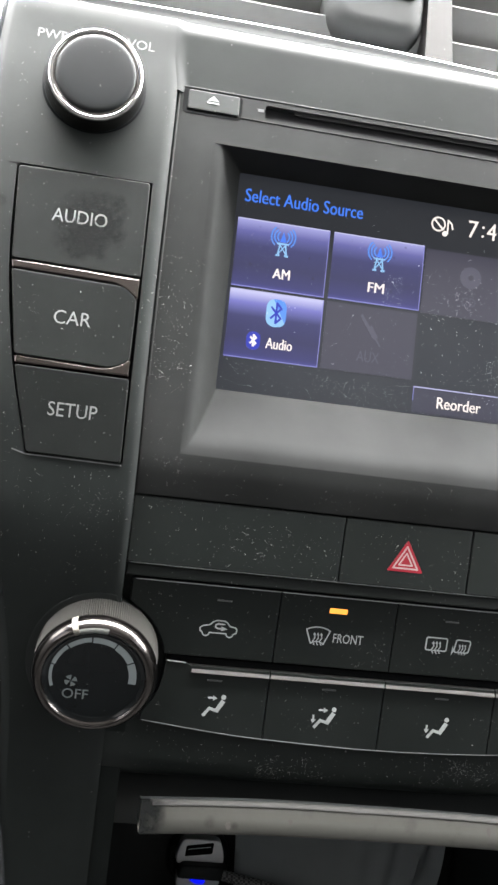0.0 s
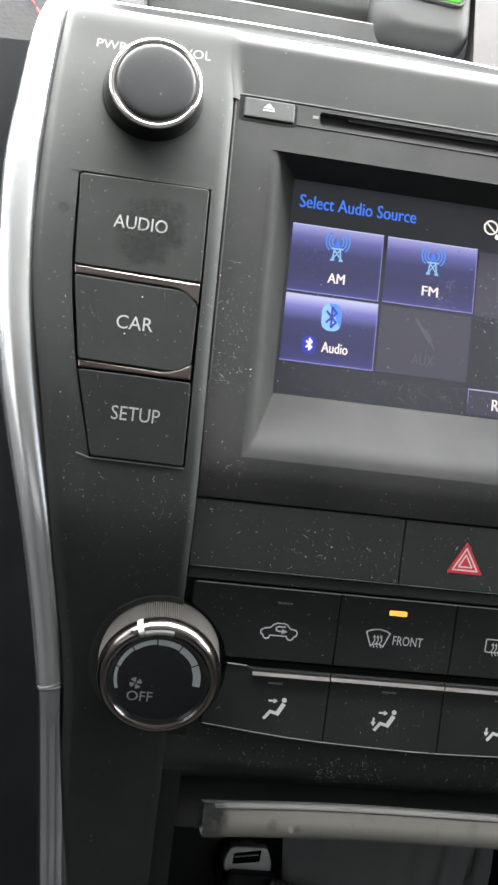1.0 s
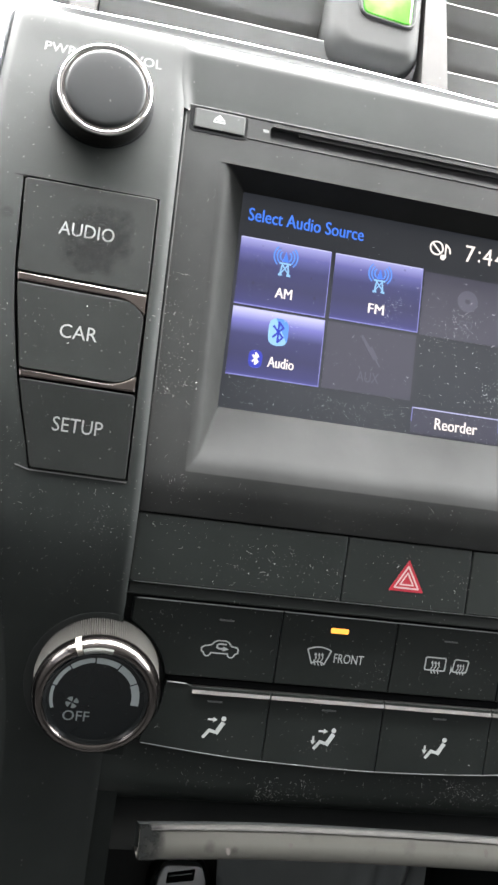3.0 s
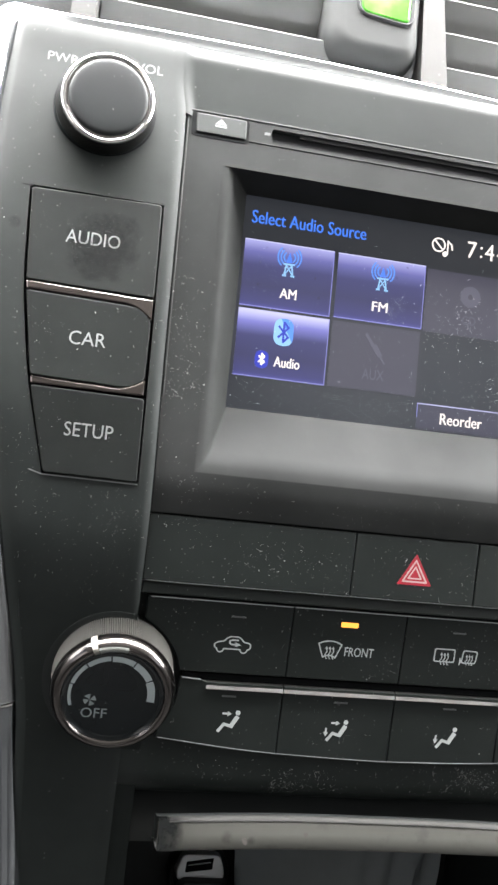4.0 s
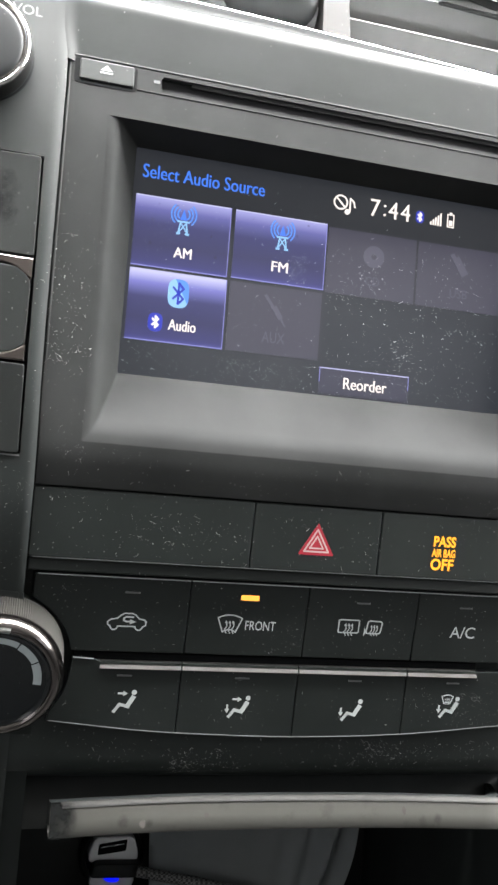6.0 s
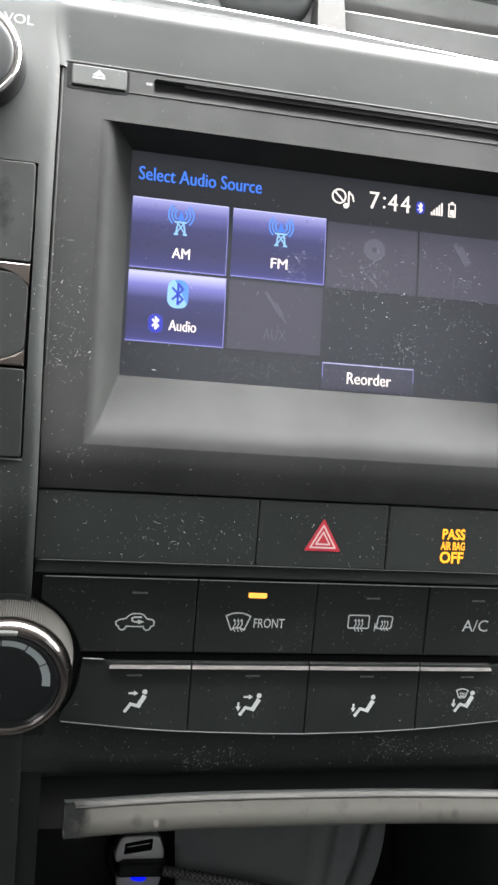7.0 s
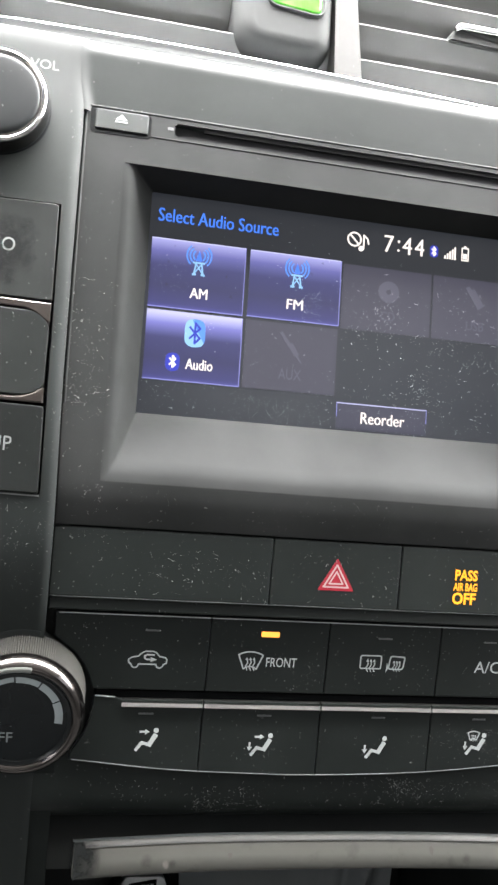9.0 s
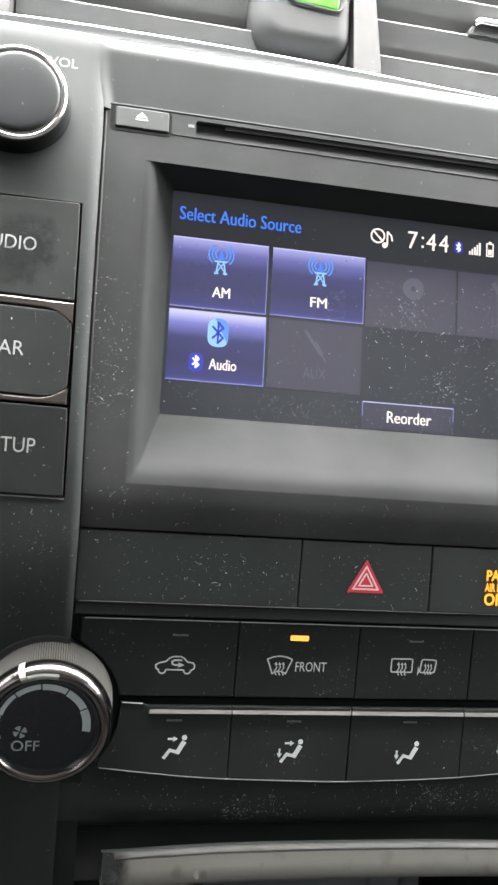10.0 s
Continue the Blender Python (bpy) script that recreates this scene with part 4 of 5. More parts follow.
# dust flakes and lint lying on the face
def lint(regions, seed):
    r = random.Random(seed)
    b = bmesh.new()
    for x0, x1, z0, z1, depth, flakes, hairs, size in regions:
        f = depth if callable(depth) else (lambda z: depth)
        nests = [(r.uniform(x0, x1), r.uniform(z0, z1), r.uniform(3, 9)) for _ in range(6)]
        for k in range(flakes + hairs):
            if r.random() < 0.62:
                cx, cz, w = r.choice(nests)
                x, z = r.gauss(cx, w), r.gauss(cz, w * 0.6)
            else:
                x, z = r.uniform(x0, x1), r.uniform(z0, z1)
            if not (x0 < x < x1 and z0 < z < z1):
                continue
            a = r.uniform(0, 6.28)
            if k < flakes:
                rad = size * min(0.17, 0.06 * math.exp(r.gauss(0, 0.5)))
                long, turn = min(3.2, math.exp(abs(r.gauss(0, 0.6)))), r.uniform(0, 3.14)
                pts = []
                for i in range(6):
                    u, w = rad * long * r.uniform(0.6, 1.2) * math.cos(i * 1.047), rad * r.uniform(0.5, 1.1) * math.sin(i * 1.047)
                    pts.append((x + u * math.cos(turn) - w * math.sin(turn), z + u * math.sin(turn) + w * math.cos(turn)))
                b.faces.new([b.verts.new((p, f(q) - 0.12, q)) for p, q in pts])
            else:
                if r.random() < 0.6:
                    continue
                turn, step, w = r.uniform(-0.9, 0.9), size * min(0.8, 0.24 * math.exp(r.gauss(0, 0.5))), size * r.uniform(0.03, 0.05)
                last = None
                for i in range(4):
                    s_, c_ = math.sin(a), math.cos(a)
                    pair = [b.verts.new((x - s_ * w, f(z + c_ * w) - 0.13, z + c_ * w)), b.verts.new((x + s_ * w, f(z - c_ * w) - 0.13, z - c_ * w))]
                    if last:
                        b.faces.new((last[0], last[1], pair[1], pair[0]))
                    last = pair
                    x, z, a = x + c_ * step, z + s_ * step, a + turn
    return b


def dust(name, low, high):
    """Dust whose flakes differ from one to the next in how pale they are."""
    m = Nodes(name)
    pick = m.node("ShaderNodeNewGeometry").outputs["Random Per Island"]
    m.put(Base_Color=m.mix(m.math("POWER", pick, 1.6), low, high), Roughness=0.9, Specular_IOR_Level=0.2)
    return m.mat


DUST = dust("pale_dust", (0.065, 0.067, 0.065, 1), (0.34, 0.35, 0.34, 1))
# dust lightened to offset the shade under the display's hood
LIFTED_DUST = dust("dust_lifted_for_shade", (0.10, 0.104, 0.104, 1), (0.75, 0.76, 0.76, 1))
solo("dust", lint([
    (-24.8, -11, -95, -20, face_y, 380, 140, 0.9), (-24.8, -12, -20, 12, face_y, 90, 20, 0.8), (-24, -14, -60, -20, face_y, 70, 60, 1.1), (-20, 150, -95.5, -84.5, face_y, 300, 120, 0.9), (-23, 145, 20.6, 31, face_y, 70, 8, 0.7)], 11),
    DUST, (60, -15, -60), "pale dust and lint lying on the charcoal surround", "dust", kind="stuff")
solo("dust", lint([
    (-23, 44, -118, -98, hazard_y, 190, 130, 0.95), (4, 40, -114, -103, hazard_y, 80, 80, 1.0), (44, 152, -118, -98, hazard_y, 180, 90, 0.85), (82, 88, -113, -104, hazard_y, 60, 6, 0.9),
    (-18, 148, -147, -125, climate_y, 220, 70, 0.85), (55, 66, -146, -139, climate_y, 90, 14, 0.9), (-10, 143, -169, -153, mode_y, 190, 70, 0.9), (95, 143, -170, -158, mode_y, 150, 60, 1.0)], 15),
    DUST, (60, -10, -130), "pale dust and lint lying on the black keys", "dust", kind="stuff")
solo("dust", lint([(0, 136, -58.6, 12, 0.55, 420, 90, 0.85), (68, 135, -57, -2, 0.55, 520, 520, 0.85), (68, 135, -48, -24, 0.55, 160, 240, 0.9), (53, 60.5, -22.6, -12, 0.55, 300, 24, 0.8), (2, 14, -20, -4, 0.55, 120, 8, 0.6), (34, 66, -47, -25, 0.55, 120, 20, 0.6), (0, 66, -58.6, -48, 0.55, 240, 40, 0.65), (30, 66, -58.6, -50, 0.55, 420, 60, 0.75), (66, 135, -59, -50, 0.55, 220, 40, 0.65)], 12),
     LIFTED_DUST, (66, 0, -20), "pale dust and short hairs on the touch screen", "dust", kind="stuff")
solo("dust", lint([(-70, -31, -29, -2, lambda z: column_y(z) - 0.62, 70, 8, 0.7), (-68, -31, -58, -34, lambda z: column_y(z) - 0.62, 90, 16, 0.75), (-62, -31, -87, -63, lambda z: column_y(z) - 0.62, 90, 24, 0.75), (-82, -71, -60, 30, column_y, 110, 14, 0.75), (-72, -60, -95, -40, column_y, 150, 30, 0.8), (-66, -27, -128, -90, column_y, 330, 110, 0.8), (-29, -25.4, -122, 30, column_y, 240, 20, 0.8), (-82, -30, 5, 60, column_y, 30, 4, 0.6)], 13),
     DUST, (-50, -20, -60), "pale specks on the side panel and keys", "dust", kind="stuff")
under = lambda z: skirt_y(z) + 0.8
solo("dust", lint([(-10, 145, -183.4, -175.5, under, 200, 130, 1.0), (24, 50, -186.5, -178.5, under, 150, 160, 1.1), (26, 36, -187.6, -183, under, 90, 80, 1.2), (70, 145, -186, -176, under, 240, 160, 1.0), (92, 104, -182, -176, under, 90, 70, 1.1)], 14),
     DUST, (66, 0, -180), "pale dusty smears on the skirt below the keys", "dust", kind="stuff")

# ---- storage bin below the bar ----
bin_box = thing("storage_bin", (66, 70, -300), "dark plastic storage bin below the dashboard", "storage bin", kind="structure")
for name, *size in (("back_wall", -26, 160, 140, 146, -330, -194), ("side_wall", -30, -24, 24, 146, -330, -194), ("side_wall", 156, 162, 10, 146, -330, -194),
                    ("bin_floor", -23.5, 155.5, 0, 139.5, -300, -294), ("bin_top", -30, 162, 36, 146, -193, -187)):
    part(name, block(*size, 0.8), BLACK, bin_box)
bm = sheet([-207, -204, -200, -194, -188], lambda z: [-26, -12, 40, 100, 160], lambda x, z: 10 + 0.55 * (z + 207), 2.0)
part("header", bm, BLACK, bin_box)

charger = thing("usb_charger", (28, 128, -266), "silver car charger with blue light plugged into its socket", "phone charger")
part("collar", lathe([(0, 139), (15, 139), (15, 134), (13.5, 132.5), (12.2, 133), (12, 136)], 27.8, -267.2, 128, 48), BLACK, charger, "black socket collar", sharp=48)
outline = rounded([(-11, -1), (11, -1), (11.5, 3), (9, 10.5), (-9, 10.5), (-11.5, 3)], 3.0, 5)
part("face_plate", plate([(27.8 + a, -266.3 + b) for a, b in outline], 127.0, 0.0, 10.0, 0.8), metal("dull_silver", (0.55, 0.56, 0.57), 0.42, 0.08, 0.0, 0.5), charger, "dull silver face")
part("usb_slot", plate(rounded([(20.4, -263.9), (33.4, -262.2), (33.8, -256.8), (20.8, -258.8)], 0.8, 3), 126.8, 0.0, 2.0, 0.3), HOLLOW, charger, "dark rectangular slot")
part("slot_tongue", plate([(21.6, -260.7), (32.2, -259.1), (32.2, -258.5), (21.6, -260.1)], 126.5, 0.0, 0.6, 0.0), SATIN_CHROME, charger)
part("lower_face", plate([(27.8 + a, -276.8 + b) for a, b in rounded([(-8, -6), (8, -6), (10.5, 2), (9, 5.0), (-10, 4.0), (-10.5, 1)], 2.5, 4)], 127.0, 0.0, 9.0, 0.8), metal("dull_silver_foot", (0.5, 0.51, 0.53), 0.42, 0.08, 0.0, 0.5), charger)
part("blue_light", plate([(27.6 + 3.6 * math.cos(a), -274.4 - 0.12 * 3.6 * math.cos(a) + 1.5 * math.sin(a)) for a in steps(0, 6.1, 16)], 126.6, 0.0, 1.0, 0.0), lit("blue_lamp", (0.0, 0.004, 1.0, 1), 1.3), charger, "glowing blue light")
part("plug", plate([(26.8 + a, -268.7 + b) for a, b in rounded([(-10, -3.2), (13, -3.6), (14, 2.6), (-8, 3.0)], 2.5, 4)], 121.0, 0.0, 9.0, 1.2), BLACK, charger, "black plug in the second slot")

cable_path = smooth_path([(38, 119, -268.2), (50, 116, -269.4), (66, 113, -271.6), (84, 112, -275.4), (104, 114, -281), (128, 118, -290), (150, 122, -293)], 8)
bm = bmesh.new()
rings = []
for i, p in enumerate(cable_path):
    d = (Vector(cable_path[min(i + 1, len(cable_path) - 1)]) - Vector(cable_path[max(i - 1, 0)])).normalized()
    s = d.cross(Vector((0, 1, 0))).normalized()
    u = s.cross(d)
    rings.append([bm.verts.new(Vector(p) + (s * math.cos(a) + u * math.sin(a)) * (2.3 + 0.22 * (i % 2))) for a in steps(0, 2 * math.pi * 11 / 12, 11)])
for a, b in zip(rings, rings[1:]):
    for i in range(12):
        bm.faces.new((a[i], a[(i + 1) % 12], b[(i + 1) % 12], b[i]))
m = Nodes("braided_cable")
braid = m.node("ShaderNodeTexChecker", {"Vector": m.coord, "Scale": 900.0}).outputs["Fac"]
m.put(Base_Color=m.mix(braid, (0.035, 0.036, 0.036, 1), (0.17, 0.172, 0.17, 1)), Roughness=0.6).bump(braid, 0.5, 0.0004)
solo("charging_cable", bm, m.mat, (38, 119, -268), "black braided charging cable running from the charger", "cable")

# grey cloth lying in the bin, gathered into folds at one end
bm = bmesh.new()
rows = []
for i in range(37):
    s = i / 36
    row = []
    for j in range(25):
        t = j / 24
        x = 44 + 110 * s - (4 + 22 * t * t) * s * s
        gather = max(0.0, s - 0.55) / 0.45
        y = 126 + 6 * (1 - t) - 16 * t * t + gather * (6.5 * math.sin(s * 40 + t * 3.6)) + 0.9 * math.sin(s * 17 + t * 5) + 5 * gather * t
        z = -236 - 54 * t + 2.0 * math.sin(s * 9)
        row.append(bm.verts.new((x, y, z)))
    rows.append(row)
for a, b in zip(rows, rows[1:]):
    for j in range(24):
        bm.faces.new((a[j], a[j + 1], b[j + 1], b[j]))
rim = [e for e in bm.edges if e.is_boundary]
for v in bmesh.ops.extrude_edge_only(bm, edges=rim)["geom"]:
    if isinstance(v, bmesh.types.BMVert):
        v.co.y += 1.5
m = Nodes("grey_fabric")
weave = m.node("ShaderNodeTexWave", {"Vector": m.coord, "Scale": 500.0, "Distortion": 3.0}).outputs["Fac"]
m.put(Base_Color=m.mix(m.noise(40, 4.0), (0.15, 0.165, 0.175, 1), (0.235, 0.255, 0.265, 1)), Roughness=0.85).bump(weave, 0.08, 0.0003)
solo("grey_cloth", bm, m.mat, (90, 120, -290), "pale grey cloth lying in folds inside the bin", "cloth", sharp=80)

# ---- chrome trim round the stack ----
def trim_strip(sections, n=5):
    """A polished strip between pairs of edges (inner x, y, z, outer x, y, z): a crest along the outer edge and a long slope to the inner one."""
    bm = bmesh.new()
    path = smooth_path(sections, n)
    ins, outs = [Vector(p[:3]) for p in path], [Vector(p[3:6]) for p in path]
    rings = []
    for i in range(len(path)):
        a, b = max(i - 1, 0), min(i + 1, len(path) - 1)
        along = (ins[b] + outs[b] - ins[a] - outs[a]).normalized()
        across = ins[i] - outs[i]
        up = along.cross(across).normalized()
        if up.y > 0:
            up = -up
        k = across.length / 11.0
        full = min(1.0, max(0.32, (-58 - ins[i].x) / 24)) if ins[i].z > 55 else 1.0
        ring = [bm.verts.new(outs[i] - up * 6)]
        for j in range(15):
            s = 0.5 - 0.5 * math.cos(math.pi * j / 14)
            h = 5.4 * math.sqrt(max(0.0, 1 - (2 * s ** 0.86 - 1) ** 2))
            ledge = float(np.interp(s, (0, 0.04, 0.1, 0.18, 0.26, 0.34, 0.45, 1), (0, 2.2, 3.6, 4.2, 3.8, 2.7, 1.8, 0.3)))
            h = h * full + ledge * (1 - full)
            ring.append(bm.verts.new(outs[i] + across * s + up * h * k))
        ring.append(bm.verts.new(ins[i] - up * 5))
        rings.append(ring)
    for p, q in zip(rings, rings[1:]):
        for i in range(len(p) - 1):
            bm.faces.new((p[i], p[i + 1], q[i + 1], q[i]))
    bm.faces.new(rings[0])
    bm.faces.new(rings[-1])
    return bm


trim = thing("chrome_trim", (-80, 5, 0), "polished silver trim running round the radio", "trim")
lower = [(-47, 8, -276, -53.5, 13, -279), (-52.4, 6, -226, -59.0, 11, -228.5), (-54.4, 6, -205.2, -61.6, 11, -207.4), (-57.0, 3.6, -177.9, -64.9, 8.6, -179.7), (-58.3, 0.1, -161.7, -66.9, 5.1, -163.3)]
part("lower_strip", trim_strip(lower, 8), SATIN_CHROME, trim, "satin grey lower length", sharp=50)
part("seam_ring", trim_strip([(-58.2, -0.2, -161.5, -67.1, 4.8, -163.1), (-58.1, -0.4, -160.8, -67.1, 4.6, -162.4)], 1), RING, trim, "bright ring at the joint", sharp=50)
upper = [(-58.5, -0.1, -160.5, -66.8, 4.9, -162.1), (-60.9, -4.6, -140.9, -70.2, 0.4, -142.3), (-64.1, -8.9, -122.9, -73.8, -3.9, -124.2), (-67.6, -12.5, -105.4, -77.8, -7.5, -106.5),
         (-73.2, -14.5, -81.3, -84.3, -9.5, -82.2), (-77.5, -15, -60.5, -89.4, -10, -61.2), (-81.2, -13.8, -35.5, -93.3, -8.8, -35.9), (-84.2, -10.7, 2, -96.2, -5.7, 2.1),
         (-84.5, -6, 32.8, -95.0, -1, 33.5), (-84.5, -2.4, 52.4, -93.7, 2.6, 53.5), (-84.2, 1, 59.4, -92.6, 5, 62), (-83.4, 3, 63.2, -90.4, 6.8, 67.6),
         (-81.2, 5, 64.4, -86.6, 7.6, 70.4), (-77, 6, 64.7, -79.5, 8, 71.2), (-60, 6.5, 64.7, -60, 8, 71.6), (-38, 6.5, 65.2, -38, 8, 72.2),
         (3, 6.5, 65.6, 3, 8, 72.5), (45, 6.5, 65.2, 45, 8, 72), (109, 6.5, 63.8, 109, 8, 69.8), (165, 6.5, 61.6, 165, 8, 67.6)]
part("upper_strip", trim_strip(upper), SILVER, trim, "bright silver length with a rounded corner", sharp=50)

# ---- air vents above the radio ----
VENT = plastic("vent_plastic", (0.105, 0.106, 0.105), 0.6, dust=0.02, spec=0.3)
HOUSING = plastic("housing_plastic", (0.030, 0.031, 0.031), 0.75, dust=0.0, spec=0.1)
VENT_FRAME = plastic("vent_surround_plastic", (0.0185, 0.0178, 0.0172), 0.6, dust=0.02, spec=0.2)


def slat(x0, x1, z, y=26.0):
    """A vent blade: thin, with a rounded front edge, falling away to the back."""
    b = bmesh.new()
    prof = [(y + 24, z + 1.5), (y + 1.5, z + 0.65), (y + 0.5, z + 0.45), (y + 0.1, z + 0.1), (y, z - 0.3), (y + 0.25, z - 0.75), (y + 0.7, z - 1.4), (y + 2.6, z - 4.6), (y + 7, z - 10.0), (y + 13, z - 15.0), (y + 24, z - 17.0)]
    ends = [[b.verts.new((x, p, q)) for p, q in prof] for x in (x0, x1)]
    for i in range(len(prof)):
        j = (i + 1) % len(prof)
        b.faces.new((ends[0][i], ends[0][j], ends[1][j], ends[1][i]))
    b.faces.new(ends[0])
    b.faces.new(ends[1])
    return b


def vent(x0, x1, heights, label):
    v = thing("air_vent", ((x0 + x1) / 2, 30, 75), label, "air vent", "vents above the radio")
    for z in heights:
        part("slat", slat(x0, x1, z), VENT, v)
    part("duct", block(x0 - 1, x1 + 1, 50, 54, 60, 150, 0), VENT, v)
    part("lower_edge", slat(x0, x1, 74.0, 22), VENT, v)
    return v


vent(-59, 67, (92.0, 111.8, 131), "dark grey air vent with long horizontal blades")
vent_b = vent(74, 165, (90.9, 105.4, 119.6, 133.5), "dark grey air vent with a silver tab")
tab = [(113, 104.2), (160, 103.6), (160, 112), (119.5, 112), (116.5, 110.4)]
part("tab", plate(rounded(tab, [2.5, 0.5, 0.5, 2, 2]), lambda z: 25.5, 0.0, 6.0, 1.6), HOUSING, vent_b)
part("tab_trim", plate(rounded([(117.0, 108.4), (119.6, 109.9), (160, 109.9), (160, 112.2), (118.4, 112.2), (116.2, 110.4)], 0.8), 23.6, 0.0, 2.0, 0.5), CHROME, vent_b, "bright silver tab edge")
divider = sheet(steps(62, 150, 8), lambda z: [65.3, 66.0, 70, 75.4 - 0.06 * (z - 80), 76.1 - 0.06 * (z - 80)], lambda x, z: 17 + 0.12 * (z - 70), 30)
solo("vent_divider", divider, VENT_FRAME, (72, 20, 70), "pale grey upright between the two vents", "trim", kind="structure")
side = sheet(steps(60, 150, 6), lambda z: [-69, -68, -62, -60.4, -59.6], lambda x, z: 17 + 0.12 * (z - 70) + (1.5 if x > -60 else 0.0), 30)
solo("vent_surround", side, VENT_FRAME, (-64, 20, 70), "grey frame at the end of the vent", "trim", kind="structure")

# vent-clip air freshener
fresh = thing("air_freshener", (45, 14, 100), "grey clip-on air freshener with bright green gel, on the vent blades", "air freshener")
hull = rounded([(26.5, 84), (64.8, 83.5), (65.6, 145), (24.5, 145)], [13, 11, 4, 4], 9)
bm = bmesh.new()
shells = [[bm.verts.new((x, 17.4 + 0.1 * (z - 90) + 9.0 * (1 - math.sqrt(1 - k * k)) + (8 if k == 1 else 0), z)) for x, z in (inset_of(hull, 7.0 * (1 - k)) if k < 1 else hull)] for k in (0.0, 0.2, 0.4, 0.58, 0.74, 0.87, 0.96, 0.999, 1)]
bm.faces.new(shells[0])
for a, b in zip(shells, shells[1:]):
    for i in range(len(a)):
        bm.faces.new((a[i], a[(i + 1) % len(a)], b[(i + 1) % len(a)], b[i]))
part("housing", bm, HOUSING, fresh, "rounded grey housing", sharp=50)
shell_y = lambda z: 17.4 + 0.1 * (z - 90)
frame_o = rounded([(37.6, 100.8), (60.6, 98.8), (62.6, 140), (35.6, 140)], 5.0, 6)
frame_i = inset_of(frame_o, 1.7)
bm = bmesh.new()
ra = [bm.verts.new((a, shell_y(b) - 0.3, b)) for a, b in frame_o]
rb = [bm.verts.new((a, shell_y(b) - 1.0, b)) for a, b in inset_of(frame_o, 0.7)]
rc = [bm.verts.new((a, shell_y(b) + 0.3, b)) for a, b in frame_i]
r0 = [bm.verts.new((a, shell_y(b) + 4.0, b)) for a, b in frame_o]
for p, q in ((r0, ra), (ra, rb), (rb, rc)):
    for i in range(len(p)):
        j = (i + 1) % len(p)
        bm.faces.new((p[i], p[j], q[j], q[i]))
part("window_frame", bm, HOUSING, fresh)
m = Nodes("green_gel")
m.put(Base_Color=m.mix(m.ramp(m.noise(48, 3.0, 0.55), 0.38, 0.64), (0.045, 0.18, 0.02, 1), (0.17, 0.36, 0.10, 1)), Roughness=0.06, Subsurface_Weight=0.6, Subsurface_Radius=(0.002, 0.006, 0.002))
bm = bmesh.new()
plate(inset_of(frame_o, 1.4), lambda z: shell_y(z) - 0.3, 0.0, 4.0, 1.2, bm)
part("gel", bm, m.mat, fresh, "bright green translucent gel")

# ---- the dashboard behind and beside ----
m = Nodes("dash_leather")
cells = m.node("ShaderNodeTexVoronoi", {"Vector": m.coord, "Scale": 480.0}).outputs["Distance"]
m.put(Base_Color=m.mix(m.noise(50, 4.0), (0.0125, 0.0128, 0.013, 1), (0.022, 0.022, 0.0223, 1)), Roughness=0.85, Specular_IOR_Level=0.05).bump(cells, 0.35, 0.0004)
DASH_SKIN = m.mat
bm = sheet([60, 68, 74, 84, 96, 112, 150], lambda z: [-715, -360, -200, -140, -112, -92, -69], lambda x, z: 26 + 0.35 * (z - 60) + 0.0025 * min(140, max(0, -92 - x)) ** 2, 6)
solo("dash_top", bm, DASH_SKIN, (-150, 40, 80), "dark grain leather over the dashboard with red stitching", "dashboard", kind="structure")
RED_THREAD = plain("red_thread", (0.45, 0.03, 0.05), 0.7)
for i in range(7):
    x, z = -99.5 - 3.2 * i, 77.5 + 5.2 * i
    y = 26 + 0.35 * (z - 60) + 0.0025 * max(0, -92 - x) ** 2 - 0.7
    b = lathe([(0, -1.9), (0.3, -1.5), (0.38, 0), (0.3, 1.5), (0, 1.9)], 0, 0, 0, 8)
    turn = Matrix.Rotation(radians(58), 4, "Y") @ Matrix.Rotation(radians(90), 4, "Z")
    for v in b.verts:
        v.co = turn @ v.co + Vector((x, y, z))
    solo("red_stitch", b, RED_THREAD, (x, y, z), "red thread stitch in the leather", "stitch", "stitches along the leather")
bm = sheet(steps(-640, 60, 10), lambda z: [-715, -360, -200, -130, -100, -85, -40], lambda x, z: 20 + 0.002 * min(150, max(0, -85 - x)) ** 2, 6)
solo("dash_side", bm, plastic("dark_trim_plastic", (0.0035, 0.0045, 0.005), 0.65, dust=0.0, spec=0.06), (-200, 30, -130), "dark plastic dashboard beside the trim", "dashboard", kind="structure")
bm = sheet([-330, -305, -280, -258, -236, -214, -205, -178, -168], lambda z: [-34, -28, -24, -18], lambda x, z: column_y(z) + 1.6, 5)
solo("console_side", bm, plastic("console_plastic", (0.0055, 0.0072, 0.0068), 0.6, dust=0.0, spec=0.12), (-40, 0, -260), "black console panel below the fan knob", "console", kind="structure")
bm = sheet(steps(-640, 150, 10), lambda z: [158, 200, 360, 845], lambda x, z: 18 + 0.002 * min(150, max(0, x - 158)) ** 2, 6)
solo("dash_far_side", bm, DASH_SKIN, (250, 30, -100), "dark dashboard on the passenger side", "dashboard", kind="structure")
bm = sheet([150, 190, 260], lambda z: [-715, -360, 0, 360, 845], lambda x, z: 45 + 1.2 * (z - 150), 6)
solo("dash_crown", bm, DASH_SKIN, (0, 60, 200), "dark leather crown of the dashboard", "dashboard", kind="structure")

solo("lower_console", block(-38, 156, 60, 170, -640, -302, 4.0), BLACK, (60, 110, -640), "black plastic console below the storage bin", "console", kind="structure")

# ---- the car's cabin, plain, closing the place ----
CLOTH = plain("cabin_lining", (0.22, 0.217, 0.21), 0.9)
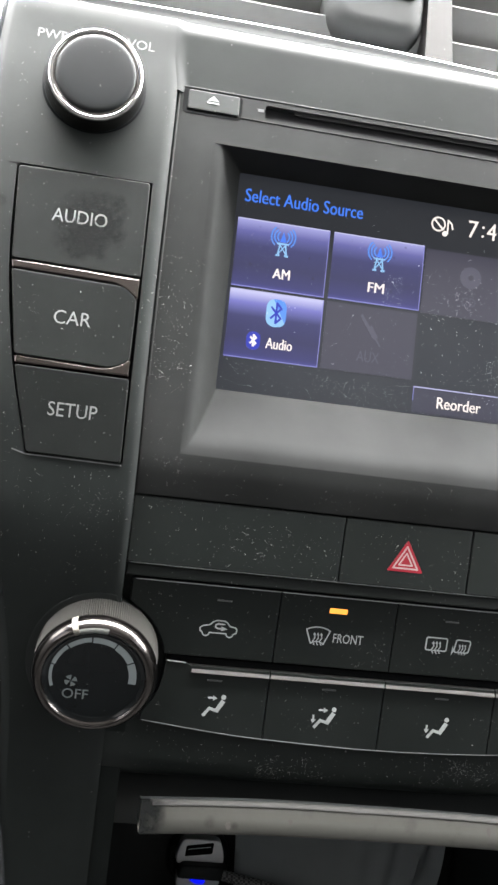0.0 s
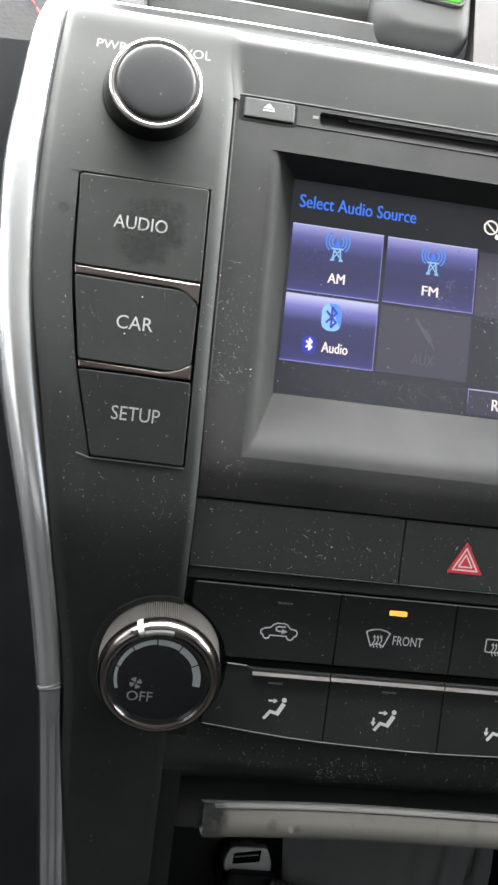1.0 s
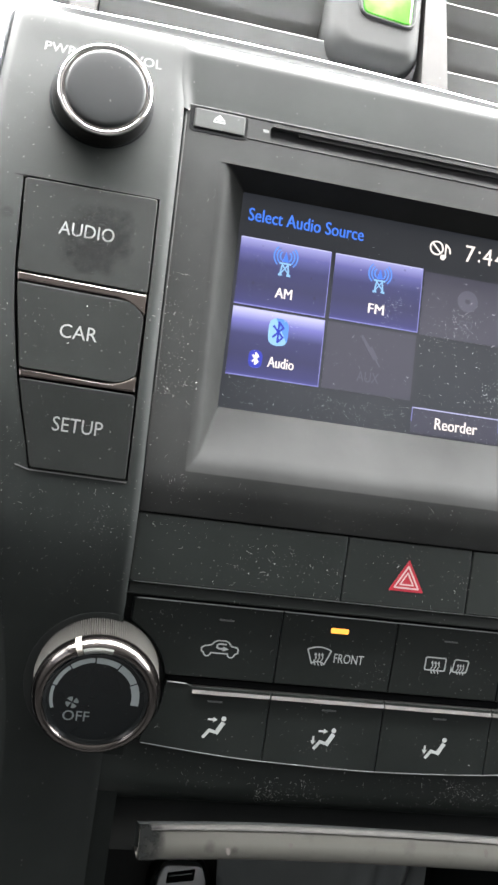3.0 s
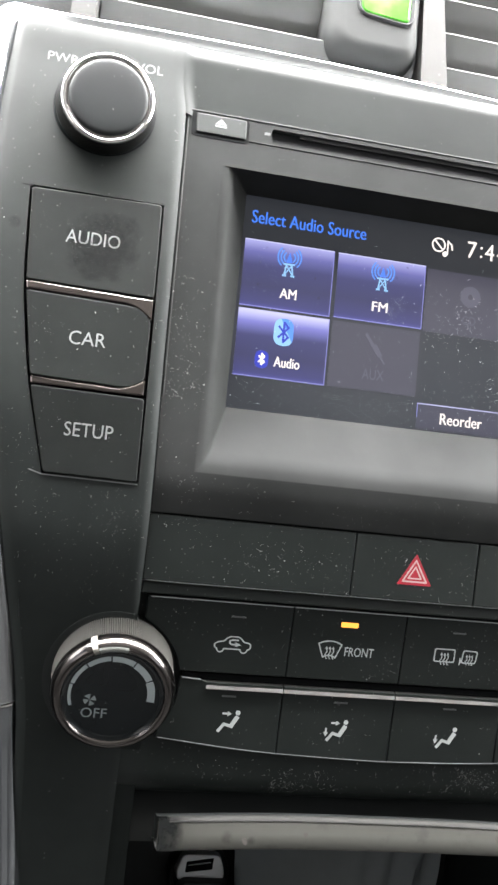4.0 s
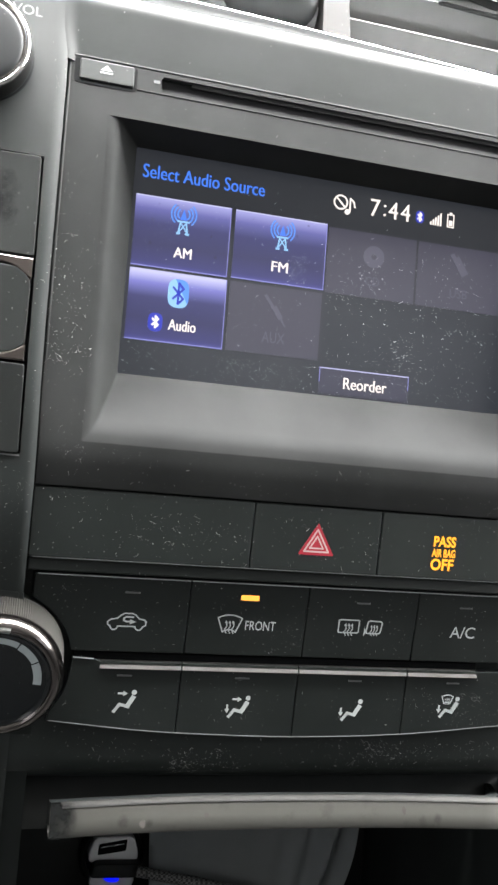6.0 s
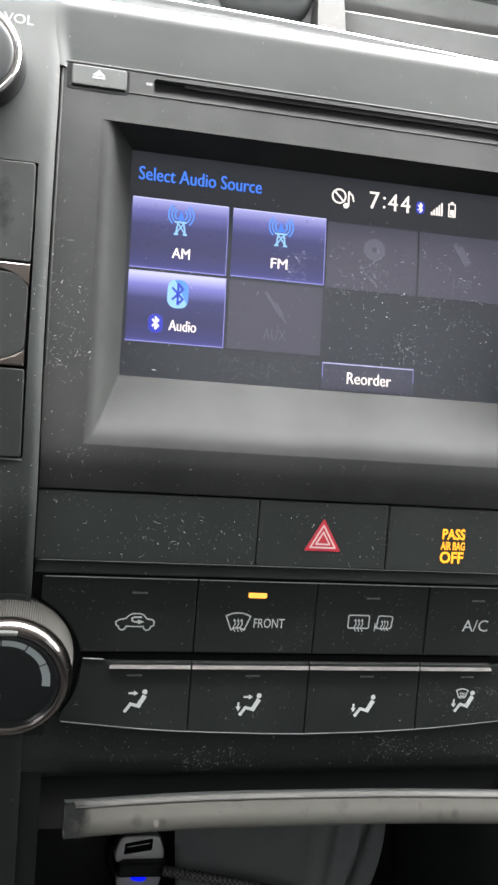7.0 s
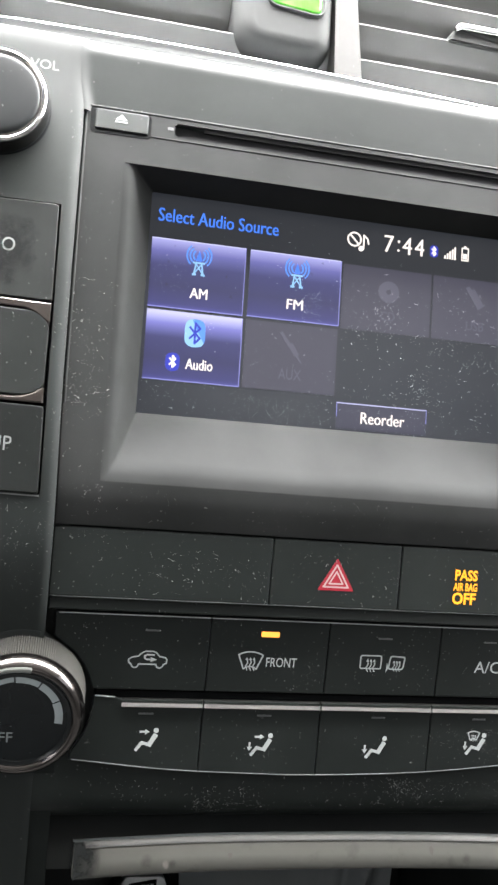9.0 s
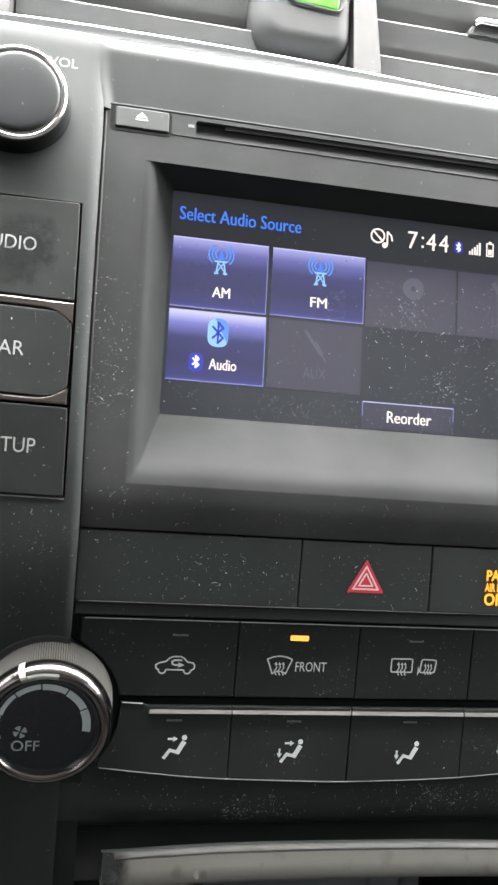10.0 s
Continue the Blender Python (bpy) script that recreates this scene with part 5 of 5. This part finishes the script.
TRIM = plain("cabin_trim", (0.05, 0.05, 0.05), 0.8)


def shell(name, corners, material, label, category):
    """A plain wall of the cabin, 2 cm thick, between four corners (metres)."""
    b = bmesh.new()
    pts = [Vector(c) for c in corners]
    out = (pts[1] - pts[0]).cross(pts[3] - pts[0]).normalized() * 0.02
    a = [b.verts.new(p) for p in pts]
    c = [b.verts.new(p + out) for p in pts]
    b.faces.new(a)
    b.faces.new(c)
    for i in range(4):
        j = (i + 1) % 4
        b.faces.new((a[i], a[j], c[j], c[i]))
    bmesh.ops.recalc_face_normals(b, faces=b.faces)
    me = bpy.data.meshes.new(name)
    b.to_mesh(me)
    b.free()
    me.materials.append(material)
    return tagged(new(name, me), label, category, kind="structure")


L, R = -0.72, 0.85
shell("floor", [(L, 0.6, 0.22), (L, -2.1, 0.22), (R, -2.1, 0.22), (R, 0.6, 0.22)], TRIM, "grey carpet floor of the car", "floor")
shell("ceiling", [(L, -0.03, 1.38), (R, -0.03, 1.38), (R, -2.1, 1.39), (L, -2.1, 1.39)], CLOTH, "pale grey cloth headlining of the car", "ceiling")
shell("wall_west", [(L, 0.6, 0.22), (L, 0.6, 0.93), (L, -2.1, 0.93), (L, -2.1, 0.22)], TRIM, "grey door lining below the window", "wall")
shell("wall_east", [(R, 0.6, 0.22), (R, -2.1, 0.22), (R, -2.1, 0.93), (R, 0.6, 0.93)], TRIM, "grey door lining below the window", "wall")
# unseen upper side walls, added to block light from the rear side windows
shell("light_block_west", [(L, -1.0, 0.93), (L, -1.0, 1.40), (L, -2.1, 1.40), (L, -2.1, 0.93)], TRIM, "plain grey unseen wall, added to block light from the rear side", "wall")
shell("light_block_east", [(R, -1.0, 0.93), (R, -2.1, 0.93), (R, -2.1, 1.40), (R, -1.0, 1.40)], TRIM, "plain grey unseen wall, added to block light from the rear side", "wall")
# unseen wall, carried up to the ceiling to block light from behind
shell("wall_south", [(L, -2.1, 0.22), (L, -2.1, 1.39), (R, -2.1, 1.39), (R, -2.1, 0.22)], TRIM, "plain grey unseen wall closing the cabin and blocking rear light", "wall")
shell("wall_north", [(L, 0.6, 0.22), (R, 0.6, 0.22), (R, 0.6, 0.98), (L, 0.6, 0.98)], TRIM, "bulkhead behind the dashboard", "wall")
shell("dash_shelf", [(L, 0.27, 0.985), (R, 0.27, 0.985), (R, 0.6, 0.985), (L, 0.6, 0.985)], DASH_SKIN, "dark leather shelf below the windscreen", "dashboard")
